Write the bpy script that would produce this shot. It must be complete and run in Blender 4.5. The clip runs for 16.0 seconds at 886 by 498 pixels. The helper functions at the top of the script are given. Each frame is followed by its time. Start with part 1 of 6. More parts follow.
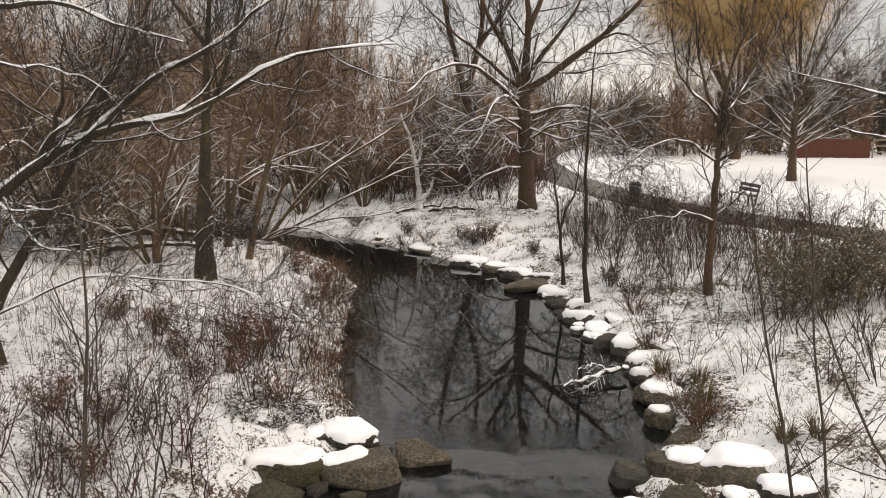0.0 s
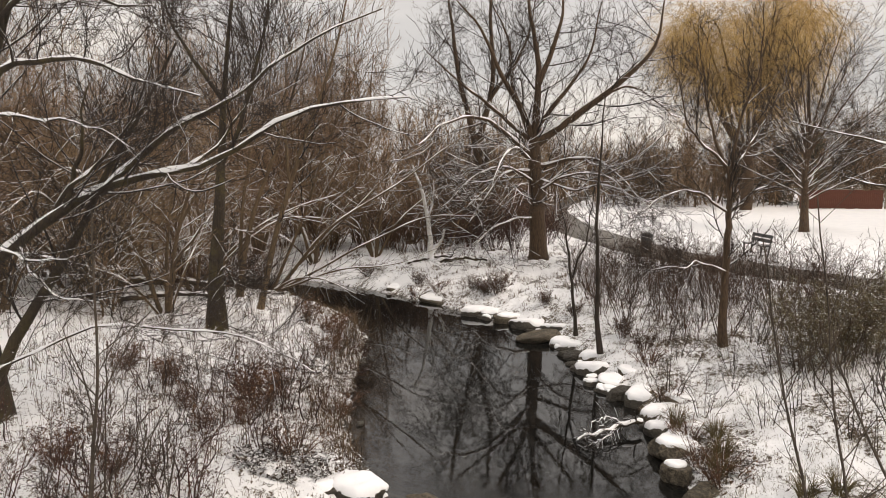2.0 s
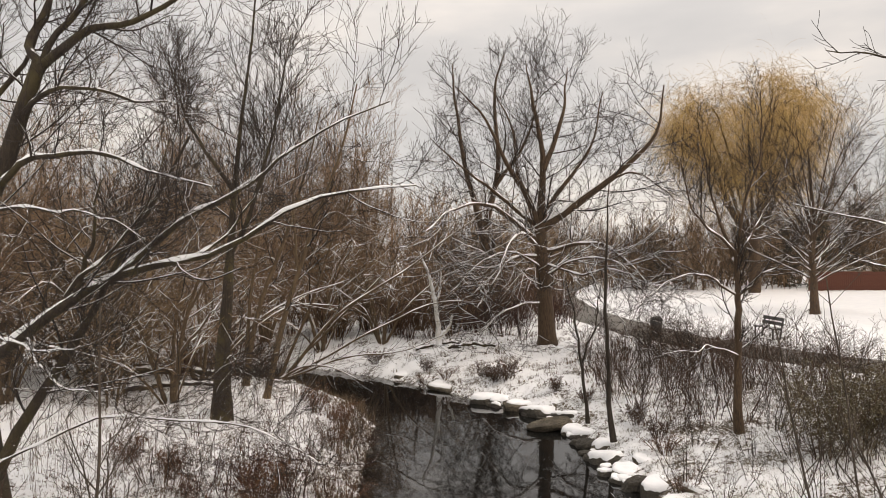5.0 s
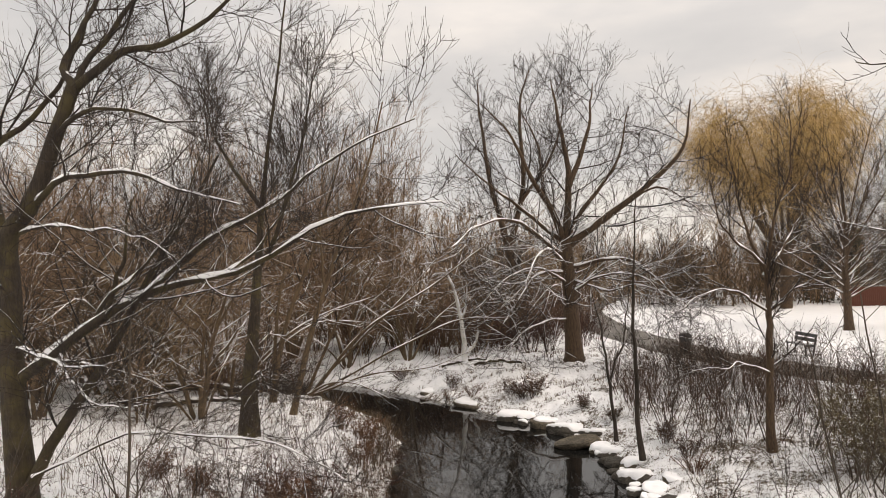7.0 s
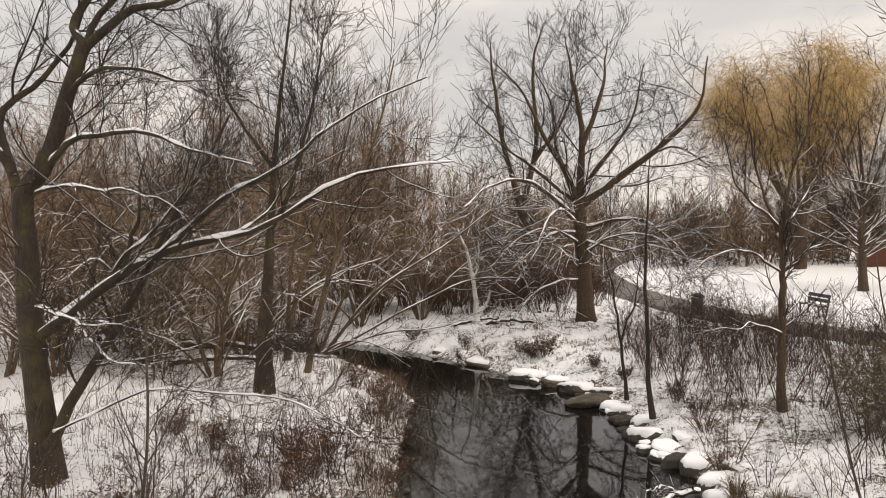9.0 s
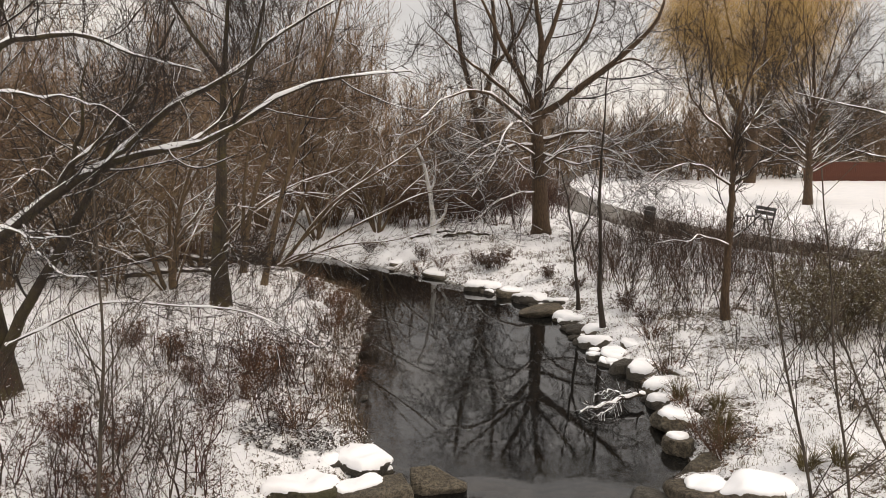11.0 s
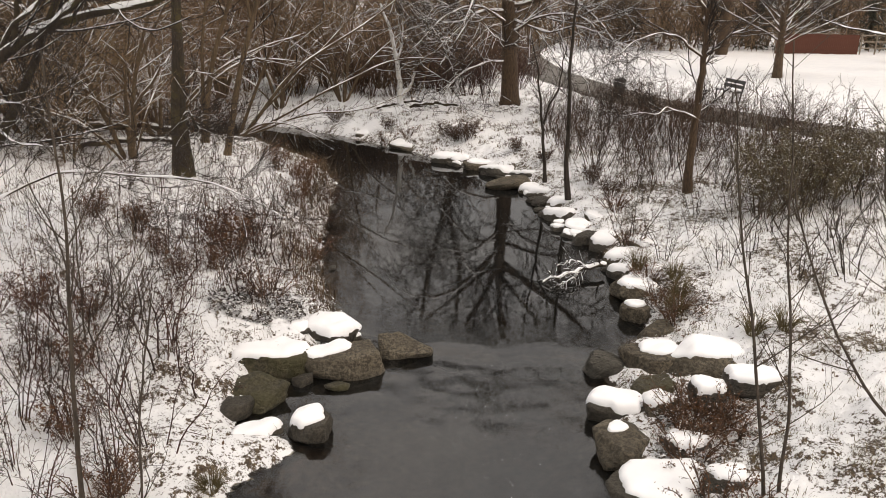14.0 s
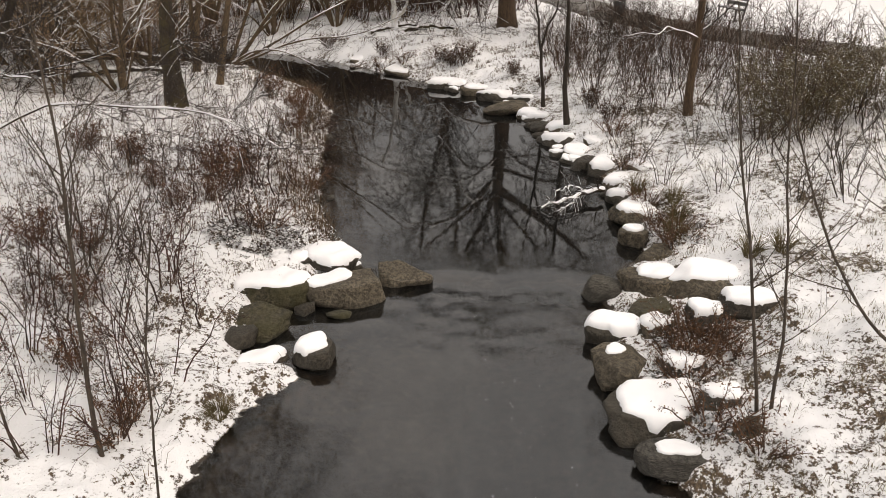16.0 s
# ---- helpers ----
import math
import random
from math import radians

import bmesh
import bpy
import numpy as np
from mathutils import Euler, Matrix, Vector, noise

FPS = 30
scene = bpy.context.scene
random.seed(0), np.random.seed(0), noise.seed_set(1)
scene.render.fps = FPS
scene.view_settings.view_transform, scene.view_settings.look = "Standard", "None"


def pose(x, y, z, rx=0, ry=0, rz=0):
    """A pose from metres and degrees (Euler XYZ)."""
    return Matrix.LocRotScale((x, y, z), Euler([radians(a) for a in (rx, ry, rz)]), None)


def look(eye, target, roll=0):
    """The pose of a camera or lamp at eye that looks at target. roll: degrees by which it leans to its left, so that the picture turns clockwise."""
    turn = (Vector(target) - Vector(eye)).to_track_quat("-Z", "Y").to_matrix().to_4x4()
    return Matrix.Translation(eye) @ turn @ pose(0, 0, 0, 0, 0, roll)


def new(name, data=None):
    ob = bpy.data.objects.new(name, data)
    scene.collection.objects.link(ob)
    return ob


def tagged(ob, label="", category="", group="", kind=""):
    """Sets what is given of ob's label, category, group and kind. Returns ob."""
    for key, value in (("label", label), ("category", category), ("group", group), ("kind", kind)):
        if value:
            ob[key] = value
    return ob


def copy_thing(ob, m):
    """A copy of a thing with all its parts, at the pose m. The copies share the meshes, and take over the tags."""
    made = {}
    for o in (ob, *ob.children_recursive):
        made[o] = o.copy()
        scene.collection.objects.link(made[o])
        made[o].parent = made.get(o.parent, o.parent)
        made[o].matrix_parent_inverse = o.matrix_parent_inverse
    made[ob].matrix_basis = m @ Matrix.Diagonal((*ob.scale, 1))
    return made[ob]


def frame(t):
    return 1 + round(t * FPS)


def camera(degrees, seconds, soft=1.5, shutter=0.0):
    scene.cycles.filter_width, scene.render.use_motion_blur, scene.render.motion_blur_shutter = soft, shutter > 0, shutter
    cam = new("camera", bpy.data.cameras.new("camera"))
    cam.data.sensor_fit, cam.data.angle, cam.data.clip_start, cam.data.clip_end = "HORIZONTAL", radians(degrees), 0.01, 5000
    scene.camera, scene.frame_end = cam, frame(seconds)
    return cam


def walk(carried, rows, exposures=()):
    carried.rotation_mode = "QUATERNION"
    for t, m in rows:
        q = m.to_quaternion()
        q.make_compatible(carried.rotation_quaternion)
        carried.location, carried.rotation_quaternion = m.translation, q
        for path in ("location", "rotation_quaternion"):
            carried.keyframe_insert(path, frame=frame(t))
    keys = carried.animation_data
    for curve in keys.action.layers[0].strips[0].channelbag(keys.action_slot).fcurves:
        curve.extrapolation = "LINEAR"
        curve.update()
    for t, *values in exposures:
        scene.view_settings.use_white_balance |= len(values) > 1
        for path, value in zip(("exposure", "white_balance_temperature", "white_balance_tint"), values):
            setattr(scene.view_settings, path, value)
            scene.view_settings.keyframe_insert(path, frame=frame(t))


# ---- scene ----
cam = camera(62.98, 16.0, soft=0.4)
EYE = 5.0
ROWS = [
    (0.0, 79.30, 0.00, -0.00),
    (0.5, 80.35, 0.00, 0.31),
    (1.0, 81.32, 0.05, 0.59),
    (1.5, 82.22, 0.05, 0.81),
    (2.0, 83.29, 0.05, 0.90),
    (2.5, 84.47, 0.10, 0.88),
    (3.0, 85.77, 0.08, 0.89),
    (3.5, 87.05, 0.15, 0.97),
    (4.0, 88.23, 0.36, 1.09),
    (4.5, 89.21, 0.53, 1.24),
    (5.0, 90.09, 0.68, 1.46),
    (5.5, 90.83, 0.79, 1.78),
    (6.0, 91.35, 0.87, 2.22),
    (6.5, 91.57, 0.91, 2.79),
    (7.0, 91.40, 0.90, 3.49),
    (7.5, 90.93, 0.87, 4.19),
    (8.0, 90.23, 0.86, 4.66),
    (8.5, 89.36, 0.86, 4.78),
    (9.0, 88.26, 0.85, 4.45),
    (9.5, 86.91, 0.81, 3.78),
    (10.0, 85.29, 0.73, 2.92),
    (10.5, 83.37, 0.61, 1.97),
    (11.0, 81.31, 0.43, 1.06),
    (11.5, 79.29, 0.16, 0.32),
    (12.0, 77.45, -0.10, -0.21),
    (12.5, 75.74, -0.32, -0.55),
    (13.0, 74.18, -0.48, -0.85),
    (13.5, 72.67, -0.57, -1.12),
    (14.0, 71.18, -0.50, -1.39),
    (14.5, 69.73, -0.36, -1.59),
    (15.0, 68.27, -0.13, -1.70),
    (15.5, 66.84, 0.19, -1.79),
    (16.0, 65.46, 0.36, -1.84),
]
walk(cam, [(t, pose(0, 0, EYE, rx, ry, rz)) for t, rx, ry, rz in ROWS], exposures=[(0.0, 0.16, 7560, 15), (16.0, 0.16, 7560, 15)])

# ---- world, sun, exposure ----
SUN_ELEV, SUN_TURN = radians(44), radians(125)
world = bpy.data.worlds.new("sky")
scene.world = world
world.use_nodes = True
wn = world.node_tree
wn.nodes.clear()


def node(tree, kind, **inputs):
    n = tree.nodes.new(kind)
    for key, value in inputs.items():
        if key == "_operation":
            n.operation = value
        elif key == "_attribute_name":
            n.attribute_name = value
        else:
            socket = n.inputs[int(key[1:])] if key[0] == "i" and key[1:].isdigit() else n.inputs[key.replace("__", " ")]
            if isinstance(value, bpy.types.NodeSocket):
                tree.links.new(value, socket)
            else:
                socket.default_value = value
    return n


def ramp(tree, fac, stops):
    n = tree.nodes.new("ShaderNodeValToRGB")
    tree.links.new(fac, n.inputs[0])
    els = n.color_ramp.elements
    while len(els) < len(stops):
        els.new(0.5)
    for e, (pos, c) in zip(els, stops):
        e.position, e.color = pos, (*c, 1) if len(c) == 3 else c
    return n.outputs[0]


def mathn(tree, op, a, b=0.0, clamp=False):
    n = tree.nodes.new("ShaderNodeMath")
    n.operation, n.use_clamp = op, clamp
    for s, v in zip(n.inputs, (a, b)):
        if isinstance(v, bpy.types.NodeSocket):
            tree.links.new(v, s)
        else:
            s.default_value = v
    return n.outputs[0]


def mixc(tree, fac, a, b):
    n = tree.nodes.new("ShaderNodeMix")
    n.data_type = "RGBA"
    for s, v in ((n.inputs[0], fac), (n.inputs[6], a), (n.inputs[7], b)):
        if isinstance(v, bpy.types.NodeSocket):
            tree.links.new(v, s)
        else:
            s.default_value = (*v, 1) if isinstance(v, tuple) and len(v) == 3 else v
    return n.outputs[2]


# overcast: a clear-sky texture veiled almost wholly by grey cloud, brighter overhead
sky = node(wn, "ShaderNodeTexSky")
sky.sky_type, sky.sun_disc, sky.sun_elevation, sky.sun_rotation = "NISHITA", False, SUN_ELEV, SUN_TURN
sky_dim = node(wn, "ShaderNodeVectorMath", _operation="SCALE", i0=sky.outputs[0])
sky_dim.inputs["Scale"].default_value = 0.1
co = node(wn, "ShaderNodeTexCoord")
flat = node(wn, "ShaderNodeMapping", Vector=co.outputs["Generated"])
flat.inputs["Scale"].default_value = (1.0, 1.0, 3.2)
flat.inputs["Location"].default_value = (0.3, 0.1, 0.45)
n1 = node(wn, "ShaderNodeTexNoise", Vector=flat.outputs[0], Scale=3.0, Detail=6.0, Roughness=0.5)
cloud = ramp(wn, n1.outputs[0], [(0.32, (0.63, 0.675, 0.725)), (0.5, (0.735, 0.775, 0.82)), (0.62, (0.86, 0.885, 0.91)), (0.74, (1.05, 1.05, 1.04))])
up = node(wn, "ShaderNodeSeparateXYZ", Vector=co.outputs["Generated"]).outputs[2]
lift = node(wn, "ShaderNodeMapRange", Value=up)
lift.inputs["From Min"].default_value, lift.inputs["From Max"].default_value = 0.25, 1.0
lift.inputs["To Min"].default_value, lift.inputs["To Max"].default_value = 0.92, 1.75
cl2 = node(wn, "ShaderNodeVectorMath", _operation="SCALE", i0=cloud)
wn.links.new(lift.outputs[0], cl2.inputs["Scale"])
veil = mixc(wn, 0.92, sky_dim.outputs[0], cl2.outputs[0])
bg = node(wn, "ShaderNodeBackground", Color=veil, Strength=0.92)
wo = node(wn, "ShaderNodeOutputWorld", Surface=bg.outputs[0])

sun_data = bpy.data.lights.new("sun", "SUN")
sun_data.energy, sun_data.angle, sun_data.color = 1.25, radians(25), (1.0, 0.95, 0.89)
sun = new("sun", sun_data)
sun.matrix_world = look((0, 0, 60), Vector((0, 0, 60)) - Vector((math.sin(SUN_TURN) * math.cos(SUN_ELEV), math.cos(SUN_TURN) * math.cos(SUN_ELEV), math.sin(SUN_ELEV))))


# ---- materials ----
SNOW = (0.83, 0.84, 0.86)


def material(name):
    m = bpy.data.materials.new(name)
    m.use_nodes = True
    t = m.node_tree
    return m, t, t.nodes["Principled BSDF"]


def coords(t, scale=(1, 1, 1)):
    c = node(t, "ShaderNodeTexCoord")
    return node(t, "ShaderNodeMapping", Vector=c.outputs["Object"], Scale=scale).outputs[0]


def noisy(t, vec, scale, detail=4.0, rough=0.55):
    return node(t, "ShaderNodeTexNoise", Vector=vec, Scale=scale, Detail=detail, Roughness=rough).outputs[0]


def bump(t, b, height, strength=0.4, dist=0.02):
    n = node(t, "ShaderNodeBump", Strength=strength, Distance=dist, Height=height)
    t.links.new(n.outputs[0], b.inputs["Normal"])


def snow_top(t, vec, low=0.3, high=0.5, patch=0.35, scale=6.0):
    """How far a spot is covered by lying snow: upward faces, unevenly."""
    g = node(t, "ShaderNodeNewGeometry")
    z = node(t, "ShaderNodeSeparateXYZ", Vector=g.outputs["Normal"]).outputs[2]
    n = noisy(t, vec, scale, 3.0)
    s = mathn(t, "ADD", z, mathn(t, "MULTIPLY", mathn(t, "SUBTRACT", n, 0.5), patch * 2))
    r = node(t, "ShaderNodeMapRange", Value=s)
    r.inputs["From Min"].default_value, r.inputs["From Max"].default_value = low, high
    return r.outputs[0]


def make_snow():
    m, t, b = material("snow")
    v = coords(t)
    c = ramp(t, noisy(t, v, 3.0, 5), [(0.3, (0.85, 0.855, 0.875)), (0.7, (0.92, 0.92, 0.925))])
    t.links.new(c, b.inputs["Base Color"])
    b.inputs["Roughness"].default_value = 0.75
    b.inputs["Subsurface Weight"].default_value = 0.0
    bump(t, b, mathn(t, "ADD", noisy(t, v, 14, 5), mathn(t, "MULTIPLY", noisy(t, v, 90, 3), 0.4)), 0.35, 0.02)
    return m


def make_bark(name, dark, light, snow=True, low=0.35, high=0.6, patch=0.5, moss=None, ridge=(9, 9, 1.6), vary=0.0):
    m, t, b = material(name)
    v = coords(t)
    vr = coords(t, ridge)
    grain = noisy(t, vr, 3.0, 6, 0.65)
    big = noisy(t, v, 1.3, 3)
    c = ramp(t, grain, [(0.3, dark), (0.72, light)])
    c = mixc(t, mathn(t, "MULTIPLY", big, 0.45), c, tuple(0.55 * a for a in dark))
    if vary:
        each = node(t, "ShaderNodeNewGeometry").outputs["Random Per Island"]
        c = mixc(t, ramp(t, each, [(0.0, (vary,) * 3), (0.45, (vary * 0.8,) * 3), (0.75, (0, 0, 0)), (1.0, (0, 0, 0))]), c, tuple(0.22 * a for a in dark))
    if moss:
        g = ramp(t, noisy(t, v, 2.2, 4), [(0.44, (0, 0, 0)), (0.62, (0.65, 0.65, 0.65))])
        c = mixc(t, g, c, moss)
    if snow:
        f = snow_top(t, v, low, high, patch, 7.0)
        c = mixc(t, f, c, SNOW)
    t.links.new(c, b.inputs["Base Color"])
    b.inputs["Roughness"].default_value = 0.85
    bump(t, b, grain, 0.9, 0.05)
    return m


def make_stone(name, a, c2, wet=0.0, moss=None, strata=1.0):
    m, t, b = material(name)
    v = coords(t, (1, 1, strata))
    inf = node(t, "ShaderNodeObjectInfo").outputs["Random"]
    n1 = noisy(t, v, 2.4, 8, 0.66)
    n2 = noisy(t, v, 19, 6, 0.75)
    pit = node(t, "ShaderNodeTexVoronoi", Vector=v, Scale=22.0).outputs["Distance"]
    c = ramp(t, n1, [(0.32, a), (0.5, tuple(0.5 * (p + q) for p, q in zip(a, c2))), (0.66, c2), (0.8, tuple(0.6 * p for p in a))])
    c = mixc(t, ramp(t, n2, [(0.42, (0.8, 0.8, 0.8)), (0.56, (0, 0, 0))]), c, tuple(0.45 * x for x in a))
    c = mixc(t, mathn(t, "MULTIPLY", inf, 0.3), c, (0.13, 0.115, 0.085))
    if moss:
        g = ramp(t, noisy(t, v, 3.1, 5), [(0.42, (0, 0, 0)), (0.6, (0.75, 0.75, 0.75))])
        c = mixc(t, g, c, moss)
    t.links.new(c, b.inputs["Base Color"])
    b.inputs["Roughness"].default_value = 0.75 - 0.3 * wet
    bump(t, b, mathn(t, "ADD", mathn(t, "MULTIPLY", n1, 1.6), mathn(t, "ADD", mathn(t, "MULTIPLY", n2, 1.1), mathn(t, "MULTIPLY", pit, 0.03))), 1.0, 0.07)
    return m


def make_ground():
    m, t, b = material("snowy_ground")
    v = coords(t)
    g = node(t, "ShaderNodeNewGeometry")
    z = node(t, "ShaderNodeSeparateXYZ", Vector=g.outputs["Normal"]).outputs[2]
    wild = node(t, "ShaderNodeAttribute", _attribute_name="wild").outputs["Fac"]
    wet = node(t, "ShaderNodeAttribute", _attribute_name="wet").outputs["Fac"]
    fine = noisy(t, v, 11, 6, 0.68)
    blades = noisy(t, v, 38, 3, 0.6)
    broad = noisy(t, v, 0.9, 4)
    s = mathn(t, "ADD", mathn(t, "MULTIPLY", fine, 0.62), mathn(t, "MULTIPLY", blades, 0.33))
    s = mathn(t, "ADD", s, mathn(t, "MULTIPLY", mathn(t, "SUBTRACT", broad, 0.5), 0.5))
    s = mathn(t, "ADD", s, mathn(t, "MULTIPLY", mathn(t, "SUBTRACT", wild, 0.82), 0.16))
    s = mathn(t, "ADD", s, mathn(t, "MULTIPLY", mathn(t, "SUBTRACT", 0.93, z), 0.22))
    bare = node(t, "ShaderNodeMapRange", Value=s)
    bare.inputs["From Min"].default_value, bare.inputs["From Max"].default_value = 0.545, 0.60
    edge = node(t, "ShaderNodeMapRange", Value=mathn(t, "ADD", wet, mathn(t, "MULTIPLY", mathn(t, "SUBTRACT", fine, 0.5), 1.6)))
    edge.inputs["From Min"].default_value, edge.inputs["From Max"].default_value = 0.35, 0.5
    wet = edge.outputs[0]
    bare = mathn(t, "MAXIMUM", bare.outputs[0], wet)
    litter = ramp(t, noisy(t, v, 30, 5, 0.7), [(0.30, (0.022, 0.016, 0.011)), (0.5, (0.085, 0.058, 0.036)), (0.66, (0.19, 0.135, 0.08)), (0.8, (0.12, 0.115, 0.05))])
    mud = ramp(t, noisy(t, v, 9, 6, 0.7), [(0.3, (0.045, 0.027, 0.016)), (0.55, (0.125, 0.080, 0.050)), (0.75, (0.23, 0.16, 0.105))])
    bed = node(t, "ShaderNodeAttribute", _attribute_name="bed").outputs["Fac"]
    soil = ramp(t, noisy(t, v, 7, 5), [(0.3, (0.014, 0.010, 0.007)), (0.7, (0.055, 0.040, 0.026))])
    low = mixc(t, wet, litter, mixc(t, bed, soil, mud))
    white = ramp(t, noisy(t, v, 2.0, 5), [(0.3, (0.85, 0.855, 0.875)), (0.7, (0.92, 0.92, 0.925))])
    t.links.new(mixc(t, bare, white, low), b.inputs["Base Color"])
    b.inputs["Roughness"].default_value = 0.8
    h = mathn(t, "SUBTRACT", mathn(t, "MULTIPLY", fine, 1.2), mathn(t, "MULTIPLY", bare, 0.5))
    bump(t, b, mathn(t, "ADD", h, mathn(t, "MULTIPLY", blades, 0.6)), 0.75, 0.05)
    return m


def make_water():
    m, t, b = material("creek_water")
    t.nodes.remove(b)
    out = t.nodes["Material Output"]
    v = coords(t, (1.0, 0.45, 1))
    fast = node(t, "ShaderNodeAttribute", _attribute_name="riffle").outputs["Fac"]
    w1 = noisy(t, v, 5.5, 3, 0.5)
    w2 = noisy(t, v, 22, 2, 0.5)
    w3 = noisy(t, coords(t, (1.0, 0.55, 1)), 8, 4, 0.6)
    h = mathn(t, "ADD", mathn(t, "MULTIPLY", w1, 0.6), mathn(t, "MULTIPLY", w2, 0.22))
    h = mathn(t, "ADD", h, mathn(t, "MULTIPLY", mathn(t, "MULTIPLY", w3, fast), 300.0))
    bm = node(t, "ShaderNodeBump", Strength=0.015, Distance=0.06, Height=h)
    # silty water tone; its streaks also paint in the light and dark of ripples
    murk_ripples = ramp(t, noisy(t, coords(t, (2.4, 1.0, 1)), 2.6, 7, 0.68), [(0.30, (0.002, 0.002, 0.002)), (0.5, (0.008, 0.0085, 0.0085)), (0.70, (0.026, 0.0275, 0.0275))])
    dif = node(t, "ShaderNodeBsdfDiffuse", Color=murk_ripples)
    see = node(t, "ShaderNodeBsdfTransparent")
    see.inputs["Color"].default_value = (0.80, 0.72, 0.60, 1)
    clear = node(t, "ShaderNodeAttribute", _attribute_name="shallow").outputs["Fac"]
    body = node(t, "ShaderNodeMixShader", i0=clear, i1=dif.outputs[0], i2=see.outputs[0])
    gl = node(t, "ShaderNodeBsdfGlossy", Roughness=0.004, Normal=bm.outputs[0])
    fr = node(t, "ShaderNodeFresnel", IOR=1.85, Normal=bm.outputs[0])
    sh = node(t, "ShaderNodeMixShader", i0=fr.outputs[0], i1=body.outputs[0], i2=gl.outputs[0])
    t.links.new(sh.outputs[0], out.inputs["Surface"])
    return m


def make_plain(name, a, c2, rough=0.7, scale=8.0, stretch=(1, 1, 1), strength=0.3, snow=0.0, metal=0.0, vary=0.0):
    m, t, b = material(name)
    v = coords(t, stretch)
    n = noisy(t, v, scale, 5, 0.6)
    c = ramp(t, n, [(0.3, a), (0.7, c2)])
    if vary:
        r = node(t, "ShaderNodeNewGeometry").outputs["Random Per Island"]
        c = mixc(t, mathn(t, "MULTIPLY", r, vary), c, tuple(0.3 * x for x in a))
    if snow:
        c = mixc(t, snow_top(t, v, 1.0 - snow, 1.15 - snow, 0.3, 12), c, SNOW)
    t.links.new(c, b.inputs["Base Color"])
    b.inputs["Roughness"].default_value, b.inputs["Metallic"].default_value = rough, metal
    bump(t, b, n, strength, 0.01)
    return m


snow_m = make_snow()
bark_grey = make_bark("grey_brown_bark", (0.013, 0.0085, 0.005), (0.066, 0.045, 0.027), low=0.66, high=0.74, patch=0.22, moss=(0.078, 0.060, 0.019))
bark_brown = make_bark("brown_bark", (0.038, 0.022, 0.0115), (0.150, 0.092, 0.050), low=0.70, high=0.78, patch=0.22)
bark_olive = make_bark("olive_brown_bark", (0.060, 0.038, 0.020), (0.235, 0.160, 0.090), low=0.74, high=0.82, patch=0.22)
bark_red = make_bark("reddish_bark", (0.060, 0.032, 0.019), (0.19, 0.110, 0.064), low=0.76, high=0.84, patch=0.22)
twig_m = make_bark("dark_twigs", (0.018, 0.011, 0.007), (0.070, 0.045, 0.029), snow=False, vary=0.7)
twig_wood = make_bark("wood_twigs", (0.195, 0.116, 0.066), (0.510, 0.330, 0.190), snow=False, vary=0.92)
twig_far = make_bark("brown_twigs", (0.200, 0.124, 0.070), (0.500, 0.330, 0.190), snow=False, vary=0.92)
twig_pale = make_bark("tan_twigs", (0.220, 0.143, 0.076), (0.520, 0.360, 0.195), snow=False, vary=0.92)
twig_red = make_bark("red_brown_twigs", (0.034, 0.012, 0.007), (0.125, 0.044, 0.025), snow=False, vary=0.7)
brush_dark = make_bark("dark_brush_twigs", (0.044, 0.023, 0.0125), (0.160, 0.086, 0.046), snow=False, vary=0.7)
brush_m = make_bark("brown_brush_twigs", (0.085, 0.043, 0.025), (0.270, 0.148, 0.085), snow=False, vary=0.7)
sapling_bark = make_bark("pale_grey_brown_bark", (0.030, 0.022, 0.016), (0.125, 0.092, 0.066), snow=False)
sapling_m = make_bark("young_grey_bark", (0.015, 0.010, 0.007), (0.070, 0.050, 0.035), snow=False)
dead_wood = make_bark("bleached_dead_wood", (0.60, 0.56, 0.49), (0.84, 0.81, 0.75), low=-0.1, high=0.3)
willow_m = make_plain("golden_willow_twigs", (0.40, 0.25, 0.075), (0.66, 0.46, 0.19), 0.7, 3.0, vary=0.3)
stone_m = make_stone("grey_brown_stone", (0.062, 0.048, 0.030), (0.240, 0.196, 0.138))
stone_dark = make_stone("wet_dark_stone", (0.030, 0.024, 0.017), (0.100, 0.083, 0.062), wet=0.6)
stone_moss = make_stone("mossy_stone", (0.046, 0.040, 0.021), (0.165, 0.138, 0.080), moss=(0.060, 0.054, 0.018))
stone_layer = make_stone("layered_stone", (0.055, 0.050, 0.042), (0.165, 0.150, 0.126), wet=0.05, strata=5.0)
ground_m = make_ground()
water_m = make_water()
path_m = make_plain("wet_asphalt", (0.075, 0.066, 0.056), (0.15, 0.132, 0.112), 0.6, 4.0, strength=0.25)
fence_m = make_plain("red_brown_boards", (0.058, 0.013, 0.005), (0.112, 0.029, 0.010), 0.65, 5.0, (3, 3, 0.4))
rail_m = make_plain("weathered_posts", (0.16, 0.13, 0.10), (0.30, 0.25, 0.19), 0.8, 6.0, snow=0.1)
bench_m = make_plain("dark_bench_slats", (0.028, 0.03, 0.03), (0.06, 0.062, 0.06), 0.55, 9.0, snow=0.08)
metal_m = make_plain("black_painted_steel", (0.02, 0.021, 0.022), (0.05, 0.05, 0.052), 0.45, 9.0, metal=0.3)
sign_m = make_plain("white_sign_board", (0.62, 0.63, 0.62), (0.74, 0.74, 0.73), 0.5, 3.0)
grass_m = make_plain("dead_grass", (0.085, 0.05, 0.022), (0.22, 0.145, 0.07), 0.8, 2.0, vary=0.75)
